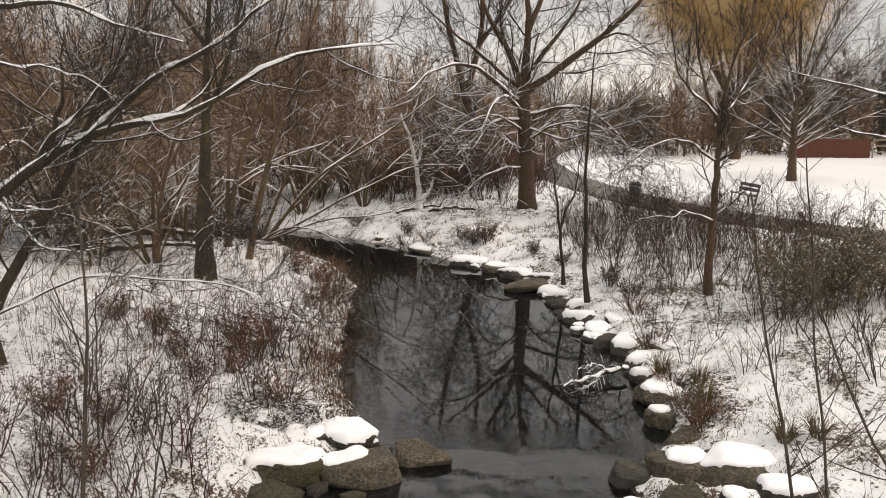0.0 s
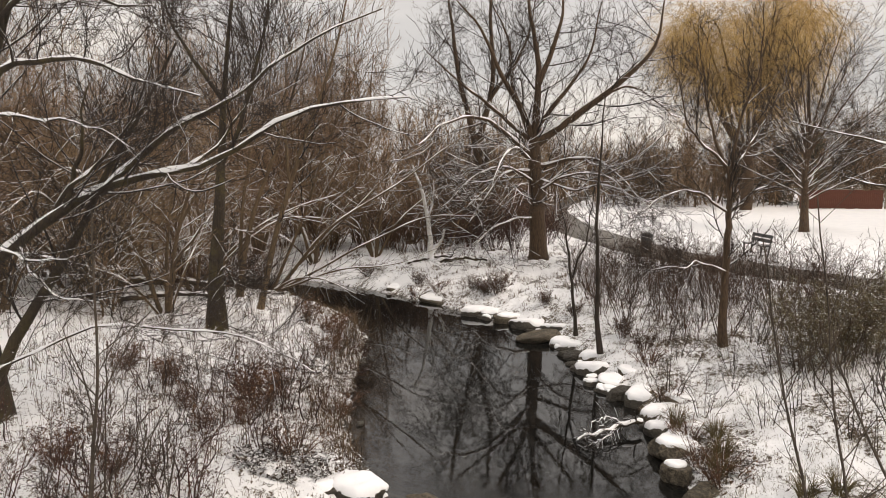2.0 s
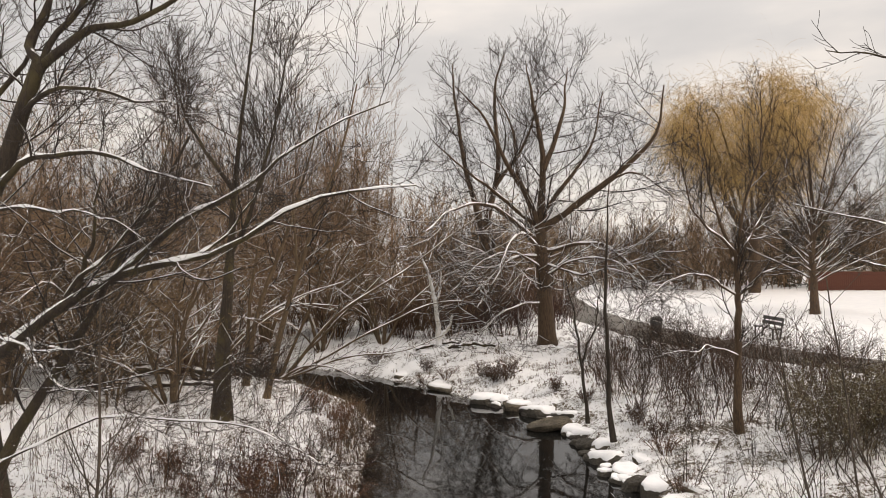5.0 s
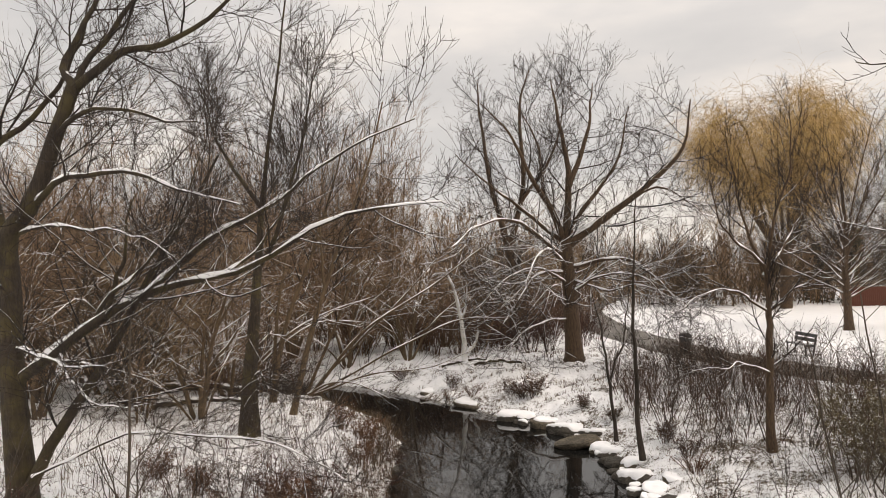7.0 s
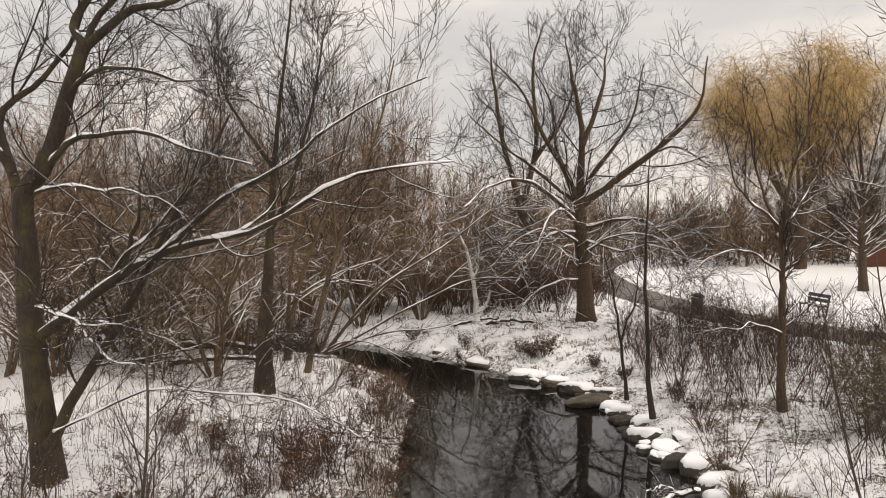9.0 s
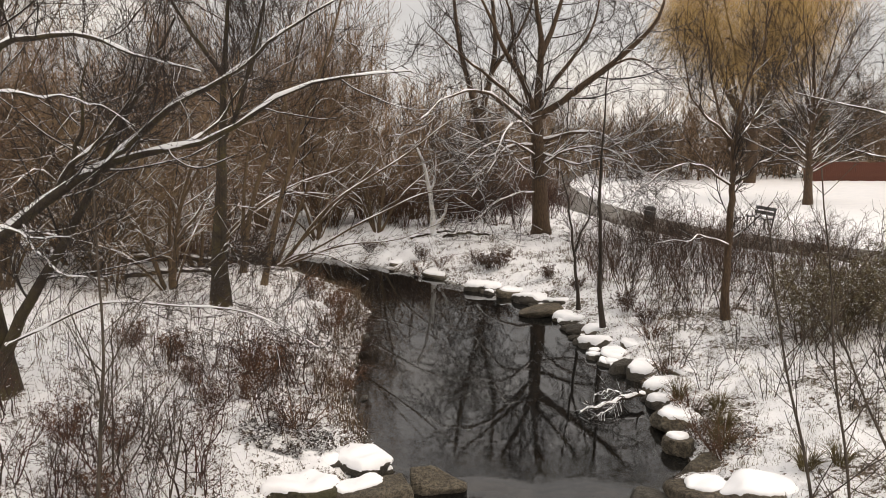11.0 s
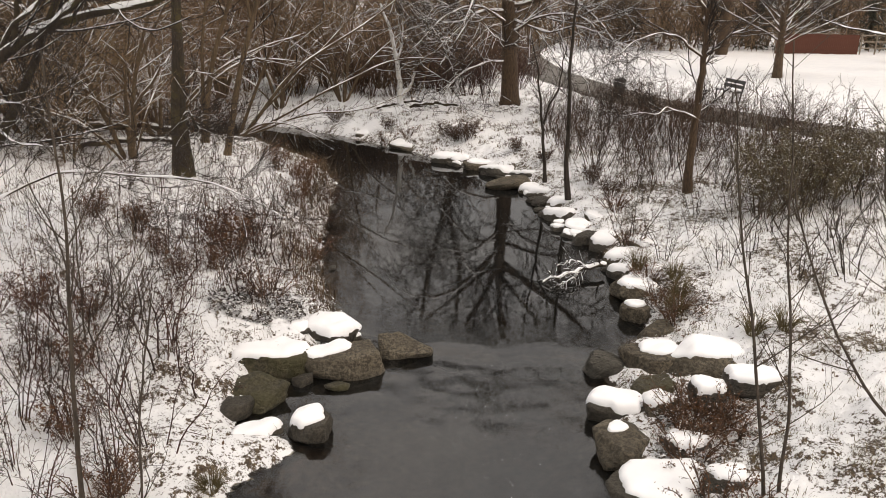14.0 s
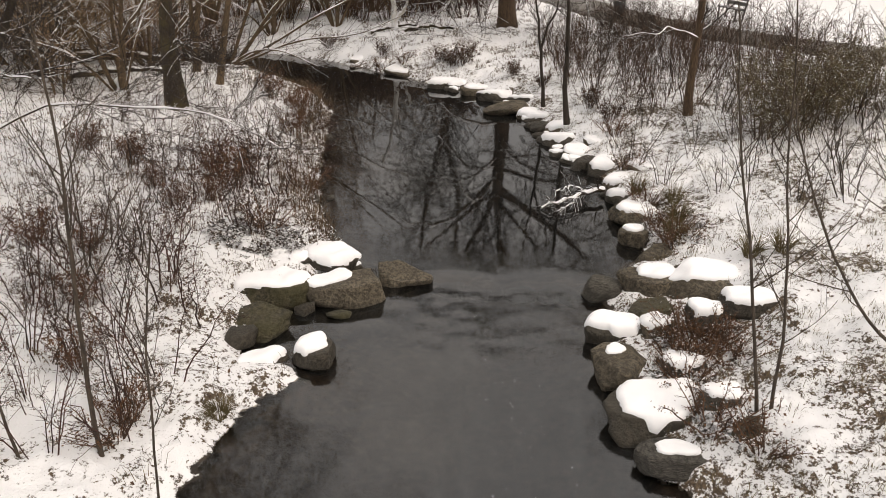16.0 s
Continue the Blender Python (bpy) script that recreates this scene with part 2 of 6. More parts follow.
weed_m = make_plain("dry_weeds", (0.07, 0.042, 0.02), (0.18, 0.115, 0.06), 0.8, 2.0, vary=0.7)
sedge_m = make_plain("green_brown_sedge", (0.085, 0.068, 0.024), (0.21, 0.155, 0.062), 0.8, 2.0, vary=0.6, snow=0.15)
wet_leaf_m = make_plain("wet_dark_leaves", (0.018, 0.011, 0.007), (0.07, 0.040, 0.023), 0.6, 4.0, vary=0.6, snow=0.12)
leaf_m = make_plain("dead_leaves", (0.050, 0.024, 0.013), (0.15, 0.078, 0.040), 0.8, 4.0, vary=0.7, snow=0.15)
rust_m = make_plain("rust_leaves", (0.085, 0.032, 0.012), (0.22, 0.098, 0.036), 0.8, 4.0, vary=0.6, snow=0.10)
evergreen_m = make_plain("dull_green_leaves", (0.070, 0.057, 0.023), (0.215, 0.165, 0.078), 0.6, 3.0, vary=0.5, snow=0.13)
conifer_m = make_plain("dark_conifer_needles", (0.016, 0.022, 0.012), (0.05, 0.055, 0.03), 0.7, 3.0, vary=0.6, snow=0.02)


# ---- building helpers ----
def part(name, me, parent, label="", kind=""):
    ob = new(name, me)
    if parent is not None:
        ob.parent = parent
    return tagged(ob, label, kind=kind)


def thing(name, at, label, category, group="", kind=""):
    ob = new(name)
    ob.location = at
    ob.empty_display_size = 0.2
    return tagged(ob, label, category, group, kind)


def quads(name, V, F, mat, smooth=True):
    """A mesh from arrays: V (n, 3) corners, F (m, 4) faces."""
    V, F = np.asarray(V, np.float32).reshape(-1, 3), np.asarray(F, np.int32).reshape(-1, 4)
    me = bpy.data.meshes.new(name)
    me.vertices.add(len(V))
    me.vertices.foreach_set("co", V.ravel())
    me.loops.add(F.size)
    me.loops.foreach_set("vertex_index", F.ravel())
    me.polygons.add(len(F))
    me.polygons.foreach_set("loop_start", np.arange(0, F.size, 4, dtype=np.int32))
    if smooth:
        me.polygons.foreach_set("use_smooth", np.ones(len(F), bool))
    me.materials.append(mat)
    me.update(calc_edges=True)
    me.validate()
    return me


def bm_mesh(name, bm, mat, smooth=False):
    me = bpy.data.meshes.new(name)
    bm.to_mesh(me)
    bm.free()
    for p in me.polygons:
        p.use_smooth = smooth
    me.materials.append(mat)
    return me


def unit(v):
    return v / np.maximum(np.linalg.norm(v, axis=-1, keepdims=True), 1e-9)


def tubes(P, R, sides, squash=1.0):
    """Tapered tubes along N lines of k points: corners and faces."""
    N, k, _ = P.shape
    T = unit(np.gradient(P, axis=1))
    mean = np.abs(unit(P[:, -1] - P[:, 0]))
    ref = np.eye(3)[np.argmin(mean, axis=1)][:, None, :]
    A = unit(np.cross(T, ref))
    B = np.cross(T, A)
    a = np.linspace(0, 2 * np.pi, sides, endpoint=False)
    ring = A[:, :, None, :] * np.cos(a)[None, None, :, None] + B[:, :, None, :] * np.sin(a)[None, None, :, None]
    V = P[:, :, None, :] + ring * R[:, :, None, None]
    i = np.arange(N * k * sides).reshape(N, k, sides)
    j = np.roll(i, -1, axis=2)
    F = np.stack([i[:, :-1], j[:, :-1], j[:, 1:], i[:, 1:]], -1).reshape(-1, 4)
    return V.reshape(-1, 3), F


def ribbons(P, R, rng):
    """The finest twigs: one narrow strip each."""
    N, k, _ = P.shape
    T = unit(P[:, -1] - P[:, 0])
    W = unit(np.cross(T, rng.normal(size=T.shape)))[:, None, :] * R[..., None]
    V = np.stack([P - W, P + W], 2)
    i = np.arange(N * k * 2).reshape(N, k, 2)
    F = np.stack([i[:, :-1, 0], i[:, :-1, 1], i[:, 1:, 1], i[:, 1:, 0]], -1).reshape(-1, 4)
    return V.reshape(-1, 3), F


def join(groups):
    Vs, Fs, n = [], [], 0
    for V, F in groups:
        Vs.append(V)
        Fs.append(F + n)
        n += len(V)
    return np.concatenate(Vs), np.concatenate(Fs)


def curve(pts, k):
    """k points along a smooth line through pts."""
    p = np.array(pts, float)
    p = np.concatenate([[2 * p[0] - p[1]], p, [2 * p[-1] - p[-2]]])
    u = np.linspace(0, len(p) - 3 - 1e-6, k)
    i, f = u.astype(int), (u % 1)[:, None]
    a, b, c, d = p[i], p[i + 1], p[i + 2], p[i + 3]
    return 0.5 * (2 * b + (c - a) * f + (2 * a - 5 * b + 4 * c - d) * f ** 2 + (3 * b - a - 3 * c + d) * f ** 3)


def grow(P, R, n, k, length, angle, up, wob, rng, lo=0.25, hi=1.0, rr=0.55, thin=0.4, rmin=0.004, short=0.5, rmax=9.0):
    """n branches off each of the lines P with radii R. length in metres, (least, most); angle in degrees."""
    N, kk, _ = P.shape
    u = lo + (hi - lo) * (np.arange(n)[None] + rng.random((N, n))) / n
    x = np.minimum(u * (kk - 1), kk - 1.001)
    i, f = x.astype(int), (x % 1)[..., None]
    row = np.arange(N)[:, None]
    p = (P[row, i] * (1 - f) + P[row, i + 1] * f).reshape(-1, 3)
    t = unit(P[row, i + 1] - P[row, i]).reshape(-1, 3)
    r = np.clip((R[row, i] * rr).ravel() * (0.7 + 0.5 * rng.random(N * n)), rmin, rmax)
    side = unit(np.cross(t, unit(rng.normal(size=t.shape))))
    a = np.radians(angle) * (0.65 + 0.7 * rng.random((N * n, 1)))
    d = t * np.cos(a) + side * np.sin(a)
    ln = (length[0] + (length[1] - length[0]) * rng.random(N * n)) * (1 - short * u.ravel())
    out = np.empty((N * n, k, 3))
    out[:, 0] = p
    step = (ln / (k - 1))[:, None]
    for s in range(1, k):
        d = unit(d + wob * rng.normal(size=d.shape) + np.array([0, 0, up]))
        p = p + d * step
        out[:, s] = p
    rad = r[:, None] * np.linspace(1, thin, k)[None]
    return out, np.maximum(rad, rmin * 0.7)


def lying_snow(P, R, thick=0.6, sides=5, least=0.006):
    """Snow lying along the top of branches, none on the steep ones."""
    T = unit(np.gradient(P, axis=1))
    lie = np.clip((0.97 - np.abs(T[..., 2])) / 0.38, 0, 1) ** 0.6
    lie = lie * np.clip((9.0 - P[..., 2]) / 3.5, 0.0, 1.0)
    S = (R * thick + least * np.clip(R / 0.022, 0.35, 1.0)) * lie * (0.75 + 0.25 * np.sin(np.arange(R.shape[1]) * 2.1 + P[:, :1, 0] * 9))
    up = unit(np.array([0, 0, 1.0]) - T * T[..., 2:3] + 1e-4)
    Q = P + up * (R * 0.47 + 0.15 * least)[..., None]
    return tubes(Q, np.maximum(S, 0.0005), sides)


def wobble(P, amount, rng):
    n = rng.normal(size=P.shape) * amount
    n[:, 0] = 0
    return P + (n + np.roll(n, 1, 1)) * 0.5


def build_tree(name, base, axes, levels, bark, twigs, label, seed, group="", snow=True, sides=9, category="tree", twig_sides=3, snow_levels=1, wob=0.03, flare=1.35, fine=0, joints=16, taper=1.0, rest=1.15, drift=0.006):
    """axes: (points, first radius, last radius); levels: keyword sets for grow(), each off the one before."""
    rng = np.random.default_rng(seed)
    root = thing(name, base, label, category, group)
    b = np.array(base, float)
    k = joints
    P = np.array([curve(a[0], k) for a in axes]) - b
    P = wobble(P, wob, rng)
    R = np.array([np.linspace(1, 0, k) ** (rest if q else taper) * (a[1] - a[2]) + a[2] for q, a in enumerate(axes)])
    R[0, 0] *= flare
    R[0, 1] *= 1 + (flare - 1) * 0.3
    part("trunk", quads("trunk", *tubes(P[:1], R[:1], sides + 3), bark), root)
    for j in range(1, len(axes)):
        part("limb", quads("limb", *tubes(P[j:j + 1], R[j:j + 1], sides), bark), root)
    caps = [lying_snow(P, R, 1.0, 6, drift)] if snow else []
    p, r, shown = P, R, []
    for li, lv in enumerate(levels):
        src_p, src_r = (p, r)
        p, r = grow(src_p, src_r, rng=rng, **lv)
        if li >= len(levels) - int(fine):
            shown.append(ribbons(p, r, rng))
        else:
            shown.append(tubes(p, r, 5 if li == 0 and twig_sides > 3 else twig_sides))
        if snow and li < snow_levels:
            caps.append(lying_snow(p[:, ::2], r[:, ::2], 0.85, 3, 0.012) if fine > 1 else lying_snow(p, r, 0.6, 4, 0.003))
    part("crown", quads("crown", *join(shown), twigs), root, kind="stuff")
    if caps:
        part("snow", quads("snow", *join(caps), snow_m), root, "thin white snow lying along the branches")
    return root


# ---- ground, creek, path ----
LEFT_BANK = [(-3.2, -30), (-3.0, 2), (-2.65, 4.5), (-2.4, 5.6), (-2.1, 6.5), (-1.9, 7.05), (-1.45, 7.45), (-1.75, 7.72), (-2.4, 8.05), (-2.45, 9.2), (-1.6, 9.9), (-1.05, 10.5), (-1.75, 12.0), (-2.2, 14.2),
             (-2.4, 17.5), (-2.6, 20.8), (-3.7, 23.5), (-5.6, 25.8), (-7.8, 27.6), (-12, 29.3), (-20, 31), (-60, 30)]
RIGHT_BANK = [(3.0, -30), (2.9, 2), (2.6, 5.0), (2.35, 5.8), (2.25, 7.0), (2.35, 8.2), (2.75, 9.5), (3.5, 10.5), (3.65, 12.4), (3.8, 14), (3.4, 15.6), (3.2, 17.0),
              (3.15, 18.2), (3.1, 19.5), (2.75, 20.9), (2.1, 21.8), (1.45, 22.8), (0.7, 23.7), (-0.4, 25.2), (-1.3, 26.2), (-3.3, 28.4), (-5.5, 30.2), (-8.5, 31.6), (-14, 33), (-20, 34.5), (-60, 33.5)]
PATH_LINE = [(40, -12), (24, 9), (17.6, 16.6), (13.7, 22.4), (10.3, 28.2), (8.4, 33.5), (7.2, 42), (7.2, 52), (9, 66), (16, 90), (30, 130)]
FALL_Y = 9.9


def edge_distance(X, Y, line):
    d = np.full(X.shape, 1e9)
    for (ax, ay), (bx, by) in zip(line[:-1], line[1:]):
        ux, uy = bx - ax, by - ay
        s = np.clip(((X - ax) * ux + (Y - ay) * uy) / (ux * ux + uy * uy), 0, 1)
        d = np.minimum(d, np.hypot(X - ax - s * ux, Y - ay - s * uy))
    return d


def in_creek(X, Y):
    ring = LEFT_BANK + RIGHT_BANK[::-1]
    odd = np.zeros(X.shape, bool)
    for (ax, ay), (bx, by) in zip(ring, ring[1:] + ring[:1]):
        cross = (ay > Y) != (by > Y)
        with np.errstate(divide="ignore", invalid="ignore"):
            odd ^= cross & (X < (bx - ax) * (Y - ay) / (by - ay + 1e-12) + ax)
    return odd


def lumps(X, Y, size, seed):
    """Smooth uneven heights, about -1 to 1."""
    rng = np.random.default_rng(seed)
    h = np.zeros(X.shape)
    for i in range(9):
        a, f, ph = rng.random() * 6.283, (0.6 + 0.9 * rng.random()) / size * 6.283, rng.random() * 6.283
        wx = 0.9 * np.sin((X * np.cos(a + 1.7) + Y * np.sin(a + 1.7)) * f * 0.43 + ph * 2)
        h += np.sin((X * np.cos(a) + Y * np.sin(a)) * f + ph + wx)
    return h / 4.2


def height(X, Y):
    """The ground's height, with its distance to the creek's edges."""
    X, Y = np.asarray(X, float), np.asarray(Y, float)
    X = X + 0.10 * lumps(X, Y, 1.1, 61) + 0.05 * lumps(X, Y, 0.4, 62)
    dl, dr = edge_distance(X, Y, LEFT_BANK), edge_distance(X, Y, RIGHT_BANK)
    d = np.minimum(dl, dr)
    wet = in_creek(X, Y)
    left = dl < dr
    rise_l = np.where(Y < 8.5, 0.24 * (1 - np.exp(-d / 0.9)), 0.36 * (1 - np.exp(-d / 0.4))) + 0.42 * (1 - np.exp(-d / 2.6))
    rise_r = 0.20 * (1 - np.exp(-d / 0.5)) + 0.98 * (1 - np.exp(-d / 3.4))
    rise_r = rise_r * (1 - 0.72 * np.exp(-((X - 3.5) / 1.0) ** 2 - ((Y - 8.3) / 1.7) ** 4))
    z = np.where(left, rise_l, rise_r) - np.where(Y < FALL_Y, 0.13 * np.exp(-d / 0.22), 0.04 * np.exp(-d / 0.15))
    z = np.where(wet, np.where(left & (Y < FALL_Y), -0.13 - 0.42 * (1 - np.exp(-d / 1.5)), -0.12 - np.where(left, 0.36, 0.5) * (1 - np.exp(-d / np.where(left, 1.5, 0.7)))), z)
    near = np.exp(-np.maximum(np.hypot(X, Y - 12) - 30, 0) / 60)
    dp = edge_distance(X, Y, PATH_LINE)
    rough = np.clip((dp - 2.0) / 4, 0.15, 1) * np.where((X > 9) & (~wet), 0.5, 1.0)
    land = np.where(wet, 0.35, np.clip(d / 0.8, 0.3, 1))
    bump_h = 0.10 * lumps(X, Y, 4.5, 3) + 0.055 * lumps(X, Y, 1.3, 4) + 0.04 * lumps(X, Y, 0.45, 5) + np.where(left, 0.022, 0.014) * lumps(X, Y, 0.21, 6)
    far = 0.35 * lumps(X, Y, 60, 8) * np.clip((np.hypot(X, Y) - 40) / 60, 0, 1)
    return z + bump_h * rough * land * near + far, d, wet, dp, left


def zat(x, y):
    return float(height(np.array([x]), np.array([y]))[0][0])


def steps(parts):
    out = [parts[0][0]]
    for a, b, s in parts:
        n = max(int(round((b - a) / s)), 1)
        out.extend(np.linspace(a, b, n + 1)[1:])
    return np.array(out)


def far_steps(start, end, first=0.5, grow_by=1.25):
    out, s = [start], first
    while out[-1] < end:
        out.append(out[-1] + s)
        s *= grow_by
    return out[1:]


xs = steps([(-16, -7, 0.2), (-7, 7, 0.08), (7, 20, 0.2)])
xs = np.array([-v for v in far_steps(16, 1500)][::-1] + list(xs) + far_steps(20, 1500))
ys = steps([(2, 14, 0.075), (14, 24, 0.13), (24, 40, 0.25)])
ys = np.array([2 - v for v in far_steps(0, 1500)][::-1] + list(ys) + far_steps(40, 1800))
GX, GY = np.meshgrid(xs, ys)
GZ, GD, GW, GP, GL = height(GX, GY)
GZ = np.where(GP < 1.35, GZ - 0.05, GZ)
nx, ny = len(xs), len(ys)
idx = np.arange(nx * ny).reshape(ny, nx)
faces = np.stack([idx[:-1, :-1], idx[:-1, 1:], idx[1:, 1:], idx[1:, :-1]], -1)
ground_me = quads("ground", np.stack([GX, GY, GZ], -1), faces, ground_m)
wild = np.clip((GP - 1.5) / 3, 0, 1)
mown = np.clip((GX - np.interp(GY, [0, 20, 30, 50, 70], [18, 12.5, 9.5, 7.5, 9])) / 2.0, 0, 1) * (GY < 75)
wild = np.where(mown > 0, wild * (1 - mown), wild)
wild = np.where((GX > 3) & (GX < 10) & (GY < 16), wild * 1.05, wild)
wild = np.where((GX < -3.5) & (GY < 20), wild * 0.88, wild)
wild = np.where((GX < 0) & (GY < 9), wild * np.interp(GY, [7.0, 9.0], [0.88, 1.0]), wild)
wild = np.where((GX > 3) & (GX < 13) & (GY >= 16) & (GY < 27), wild * 1.08, wild)
wild = wild + 0.12 * np.exp(-((GX - 3.4) / 0.9) ** 2 - ((GY - 8.0) / 2.4) ** 4) + 0.22 * np.where(GL, np.exp(-GD / 0.8), np.exp(-GD / 0.6)) * (GY < 26)
for nm, arr in (("wild", wild), ("bed", (GZ < -0.15).astype(float)), ("wet", np.where(GW, 1.0, np.clip(1 - GD / 0.05, 0, 1)))):
    att = ground_me.attributes.new(nm, "FLOAT", "POINT")
    att.data.foreach_set("value", arr.astype(np.float32).ravel())
tagged(new("ground", ground_me), "snow-covered banks and lawn with dead grass showing through", "ground", kind="structure")

# water: an upper pool that spills over a low stone sill into a lower one
wx = np.array(sorted(set(np.round(np.concatenate([np.arange(-40, -4, 0.6), np.arange(-4, 5.01, 0.12)]), 3))))
wy = np.array(sorted(set(np.round(np.concatenate([np.arange(-30, 3, 1.0), np.arange(3, 8, 0.25), np.arange(8, 12, 0.1), np.arange(12, 37, 0.6)]), 3))))
WX, WY = np.meshgrid(wx, wy)
sill = FALL_Y - 0.25 * np.sin((WX - 0.6) * 0.9) + 0.10 * np.sin(WX * 4.1) - 0.10 * np.sin(WX * 2.3 + 1)
drop = 1 / (1 + np.exp(-(WY - sill) / 0.07))
WZ = -0.11 * (1 - drop)
rif = np.exp(-((WY - sill + 0.35) / 0.55) ** 2)
rif = np.clip(rif + 0.45 * np.clip((sill - WY) / 1.0, 0, 1), 0, 1)
WZ += rif * (0.015 * lumps(WX, WY, 0.55, 21) + 0.010 * lumps(WX, WY, 0.25, 22))
widx = np.arange(WX.size).reshape(WX.shape)
wf = np.stack([widx[:-1, :-1], widx[:-1, 1:], widx[1:, 1:], widx[1:, :-1]], -1)
water_me = quads("creek", np.stack([WX, WY, WZ], -1), wf, water_m)
att = water_me.attributes.new("shallow", "FLOAT", "POINT")
att.data.foreach_set("value", (0.08 + 0.85 * np.exp(-np.clip(WZ - height(WX, WY)[0], 0, 9) / 0.20)).astype(np.float32).ravel())
att = water_me.attributes.new("riffle", "FLOAT", "POINT")
att.data.foreach_set("value", rif.astype(np.float32).ravel())
tagged(new("water", water_me), "dark still creek water mirroring bare trees", "water", kind="structure")

pl = curve([(*p, 0) for p in PATH_LINE], 160)[:, :2]
pt = unit(np.gradient(pl, axis=0))
pn = np.stack([-pt[:, 1], pt[:, 0]], -1)
rng = np.random.default_rng(2)
rows_v = []
for o, dz in ((-1.45, -0.08), (-1.4, 0.0), (-0.5, 0.015), (0.5, 0.015), (1.4, 0.0), (1.45, -0.08)):
    q = pl + pn * (o + (0.05 * rng.normal(size=(160, 1)) if abs(o) > 1 else 0))
    rows_v.append(np.column_stack([q, height(pl[:, 0], pl[:, 1])[0] + 0.01 + dz]))
PV = np.stack(rows_v, 1)
pi = np.arange(160 * 6).reshape(160, 6)
tagged(new("path", quads("path", PV, np.stack([pi[:-1, :-1], pi[1:, :-1], pi[1:, 1:], pi[:-1, 1:]], -1)[:, ::-1], path_m)), "wet brown asphalt footpath cleared of snow", "path", kind="structure")


# ---- boulders ----
from mathutils.bvhtree import BVHTree


def boulder(at, size, turn=0.0, seed=0, mat=None, snow=0.7, thick=0.08, shift=(0, 0), cuts=9, label="", tilt=0, name="boulder", group="creek boulders", sub=4):
    """A blunt quarried stone; snow: how much of its plan the lying snow covers."""
    rng = np.random.default_rng(seed + 100)
    if name == "boulder":
        size = (size[0] * 0.95, size[1] * 0.95, size[2] * (0.80 if group == "creek boulders" else 0.95))
    bm = bmesh.new()
    bmesh.ops.create_icosphere(bm, subdivisions=sub, radius=1.0)
    planes = [(unit(rng.normal(size=3) * np.array([1, 1, 0.6])), (0.70 + 0.24 * rng.random()) if cuts < 8 else (0.58 + 0.32 * rng.random())) for _ in range(cuts + 9)]
    planes.append((unit(np.array([0.1 * rng.normal(), 0.1 * rng.normal(), 1.0])), 0.55 + 0.1 * rng.random()))
    off = Vector(rng.random(3) * 40)
    for v in bm.verts:
        p = np.array(v.co)
        p = np.sign(p) * np.abs(p) ** np.array([0.78, 0.78, 0.66])
        for n, d in planes:
            over = p @ n - d
            if over > 0:
                p = p - n * over * 0.94
        q = Vector(p)
        q += q.normalized() * (0.10 * noise.noise(q * 1.5 + off) + 0.05 * noise.noise(q * 4 + off) + 0.025 * noise.noise(q * 9 + off))
        v.co = (q.x * size[0], q.y * size[1], q.z * size[2])
    bmesh.ops.rotate(bm, verts=bm.verts, cent=(0, 0, 0), matrix=Euler((radians(tilt), radians(tilt * 0.6), 0)).to_matrix())
    bmesh.ops.recalc_face_normals(bm, faces=bm.faces)
    bm.normal_update()
    tree = BVHTree.FromBMesh(bm)
    root = thing(name, at, label or "grey-brown quarried boulder capped with snow at the water's edge", "boulder" if name == "boulder" else "stone", group)
    root.rotation_euler = (0, 0, radians(turn))
    part("stone", bm_mesh("stone", bm, mat or stone_m, True), root)
    if snow > 0:
        rings, seg = 12, 48
        cx, cy = shift[0] * size[0], shift[1] * size[1]
        ph = rng.random(4) * 6.28
        top = max(v.co.z for v in root.children[0].data.vertices)

        def lies(a, w):
            """How far out along a the stone's top still carries snow."""
            for i in range(1, 13):
                x, y = cx + math.cos(a) * w * i / 12 * size[0], cy + math.sin(a) * w * i / 12 * size[1]
                hit = tree.ray_cast(Vector((x, y, 5)), Vector((0, 0, -1)))[0]
                if hit is None or hit.z < top - 0.58 * size[2]:
                    return w * (i - 0.6) / 12
            return w

        reach = []
        for s in range(seg):
            a = 2 * math.pi * s / seg
            reach.append(lies(a, snow * (1 + 0.10 * math.sin(2 * a + ph[0]) + 0.08 * math.sin(3 * a + ph[1]) + 0.05 * math.sin(5 * a + ph[2]) + 0.04 * math.sin(9 * a + ph[3]))))
        reach = [(reach[s - 1] + 2 * reach[s] + reach[(s + 1) % seg]) / 4 * (1 + 0.025 * rng.normal()) for s in range(seg)]
        V = []
        for r in range(rings + 1):
            for s in range(seg):
                a = 2 * math.pi * s / seg
                w = reach[s]
                q = min(r / (rings - 1), 1.0)
                x, y = cx + math.cos(a) * w * q * size[0], cy + math.sin(a) * w * q * size[1]
                z = -0.2 * size[2]
                for ox, oy in ((0, 0), (0.025, 0), (-0.025, 0), (0, 0.025), (0, -0.025)):
                    hit = tree.ray_cast(Vector((x + ox, y + oy, 5)), Vector((0, 0, -1)))[0]
                    z = max(z, hit.z) if hit else z
                z = max(z, -0.15 * size[2])
                lift = 0.8 * thick * (1 - q ** 7) ** 0.5 * (0.85 + 0.6 * noise.noise(Vector((x, y, seed)) * 4)) + 0.010
                V.append((x, y, z - 0.03 if r == rings else z + lift))
        F = [(r * seg + s, r * seg + (s + 1) % seg, (r + 1) * seg + (s + 1) % seg, (r + 1) * seg + s) for r in range(rings) for s in range(seg)]
        me = quads("snow_cap", V, F, snow_m)
        part("snow_cap", me, root, "rounded cap of fresh snow")
    return root


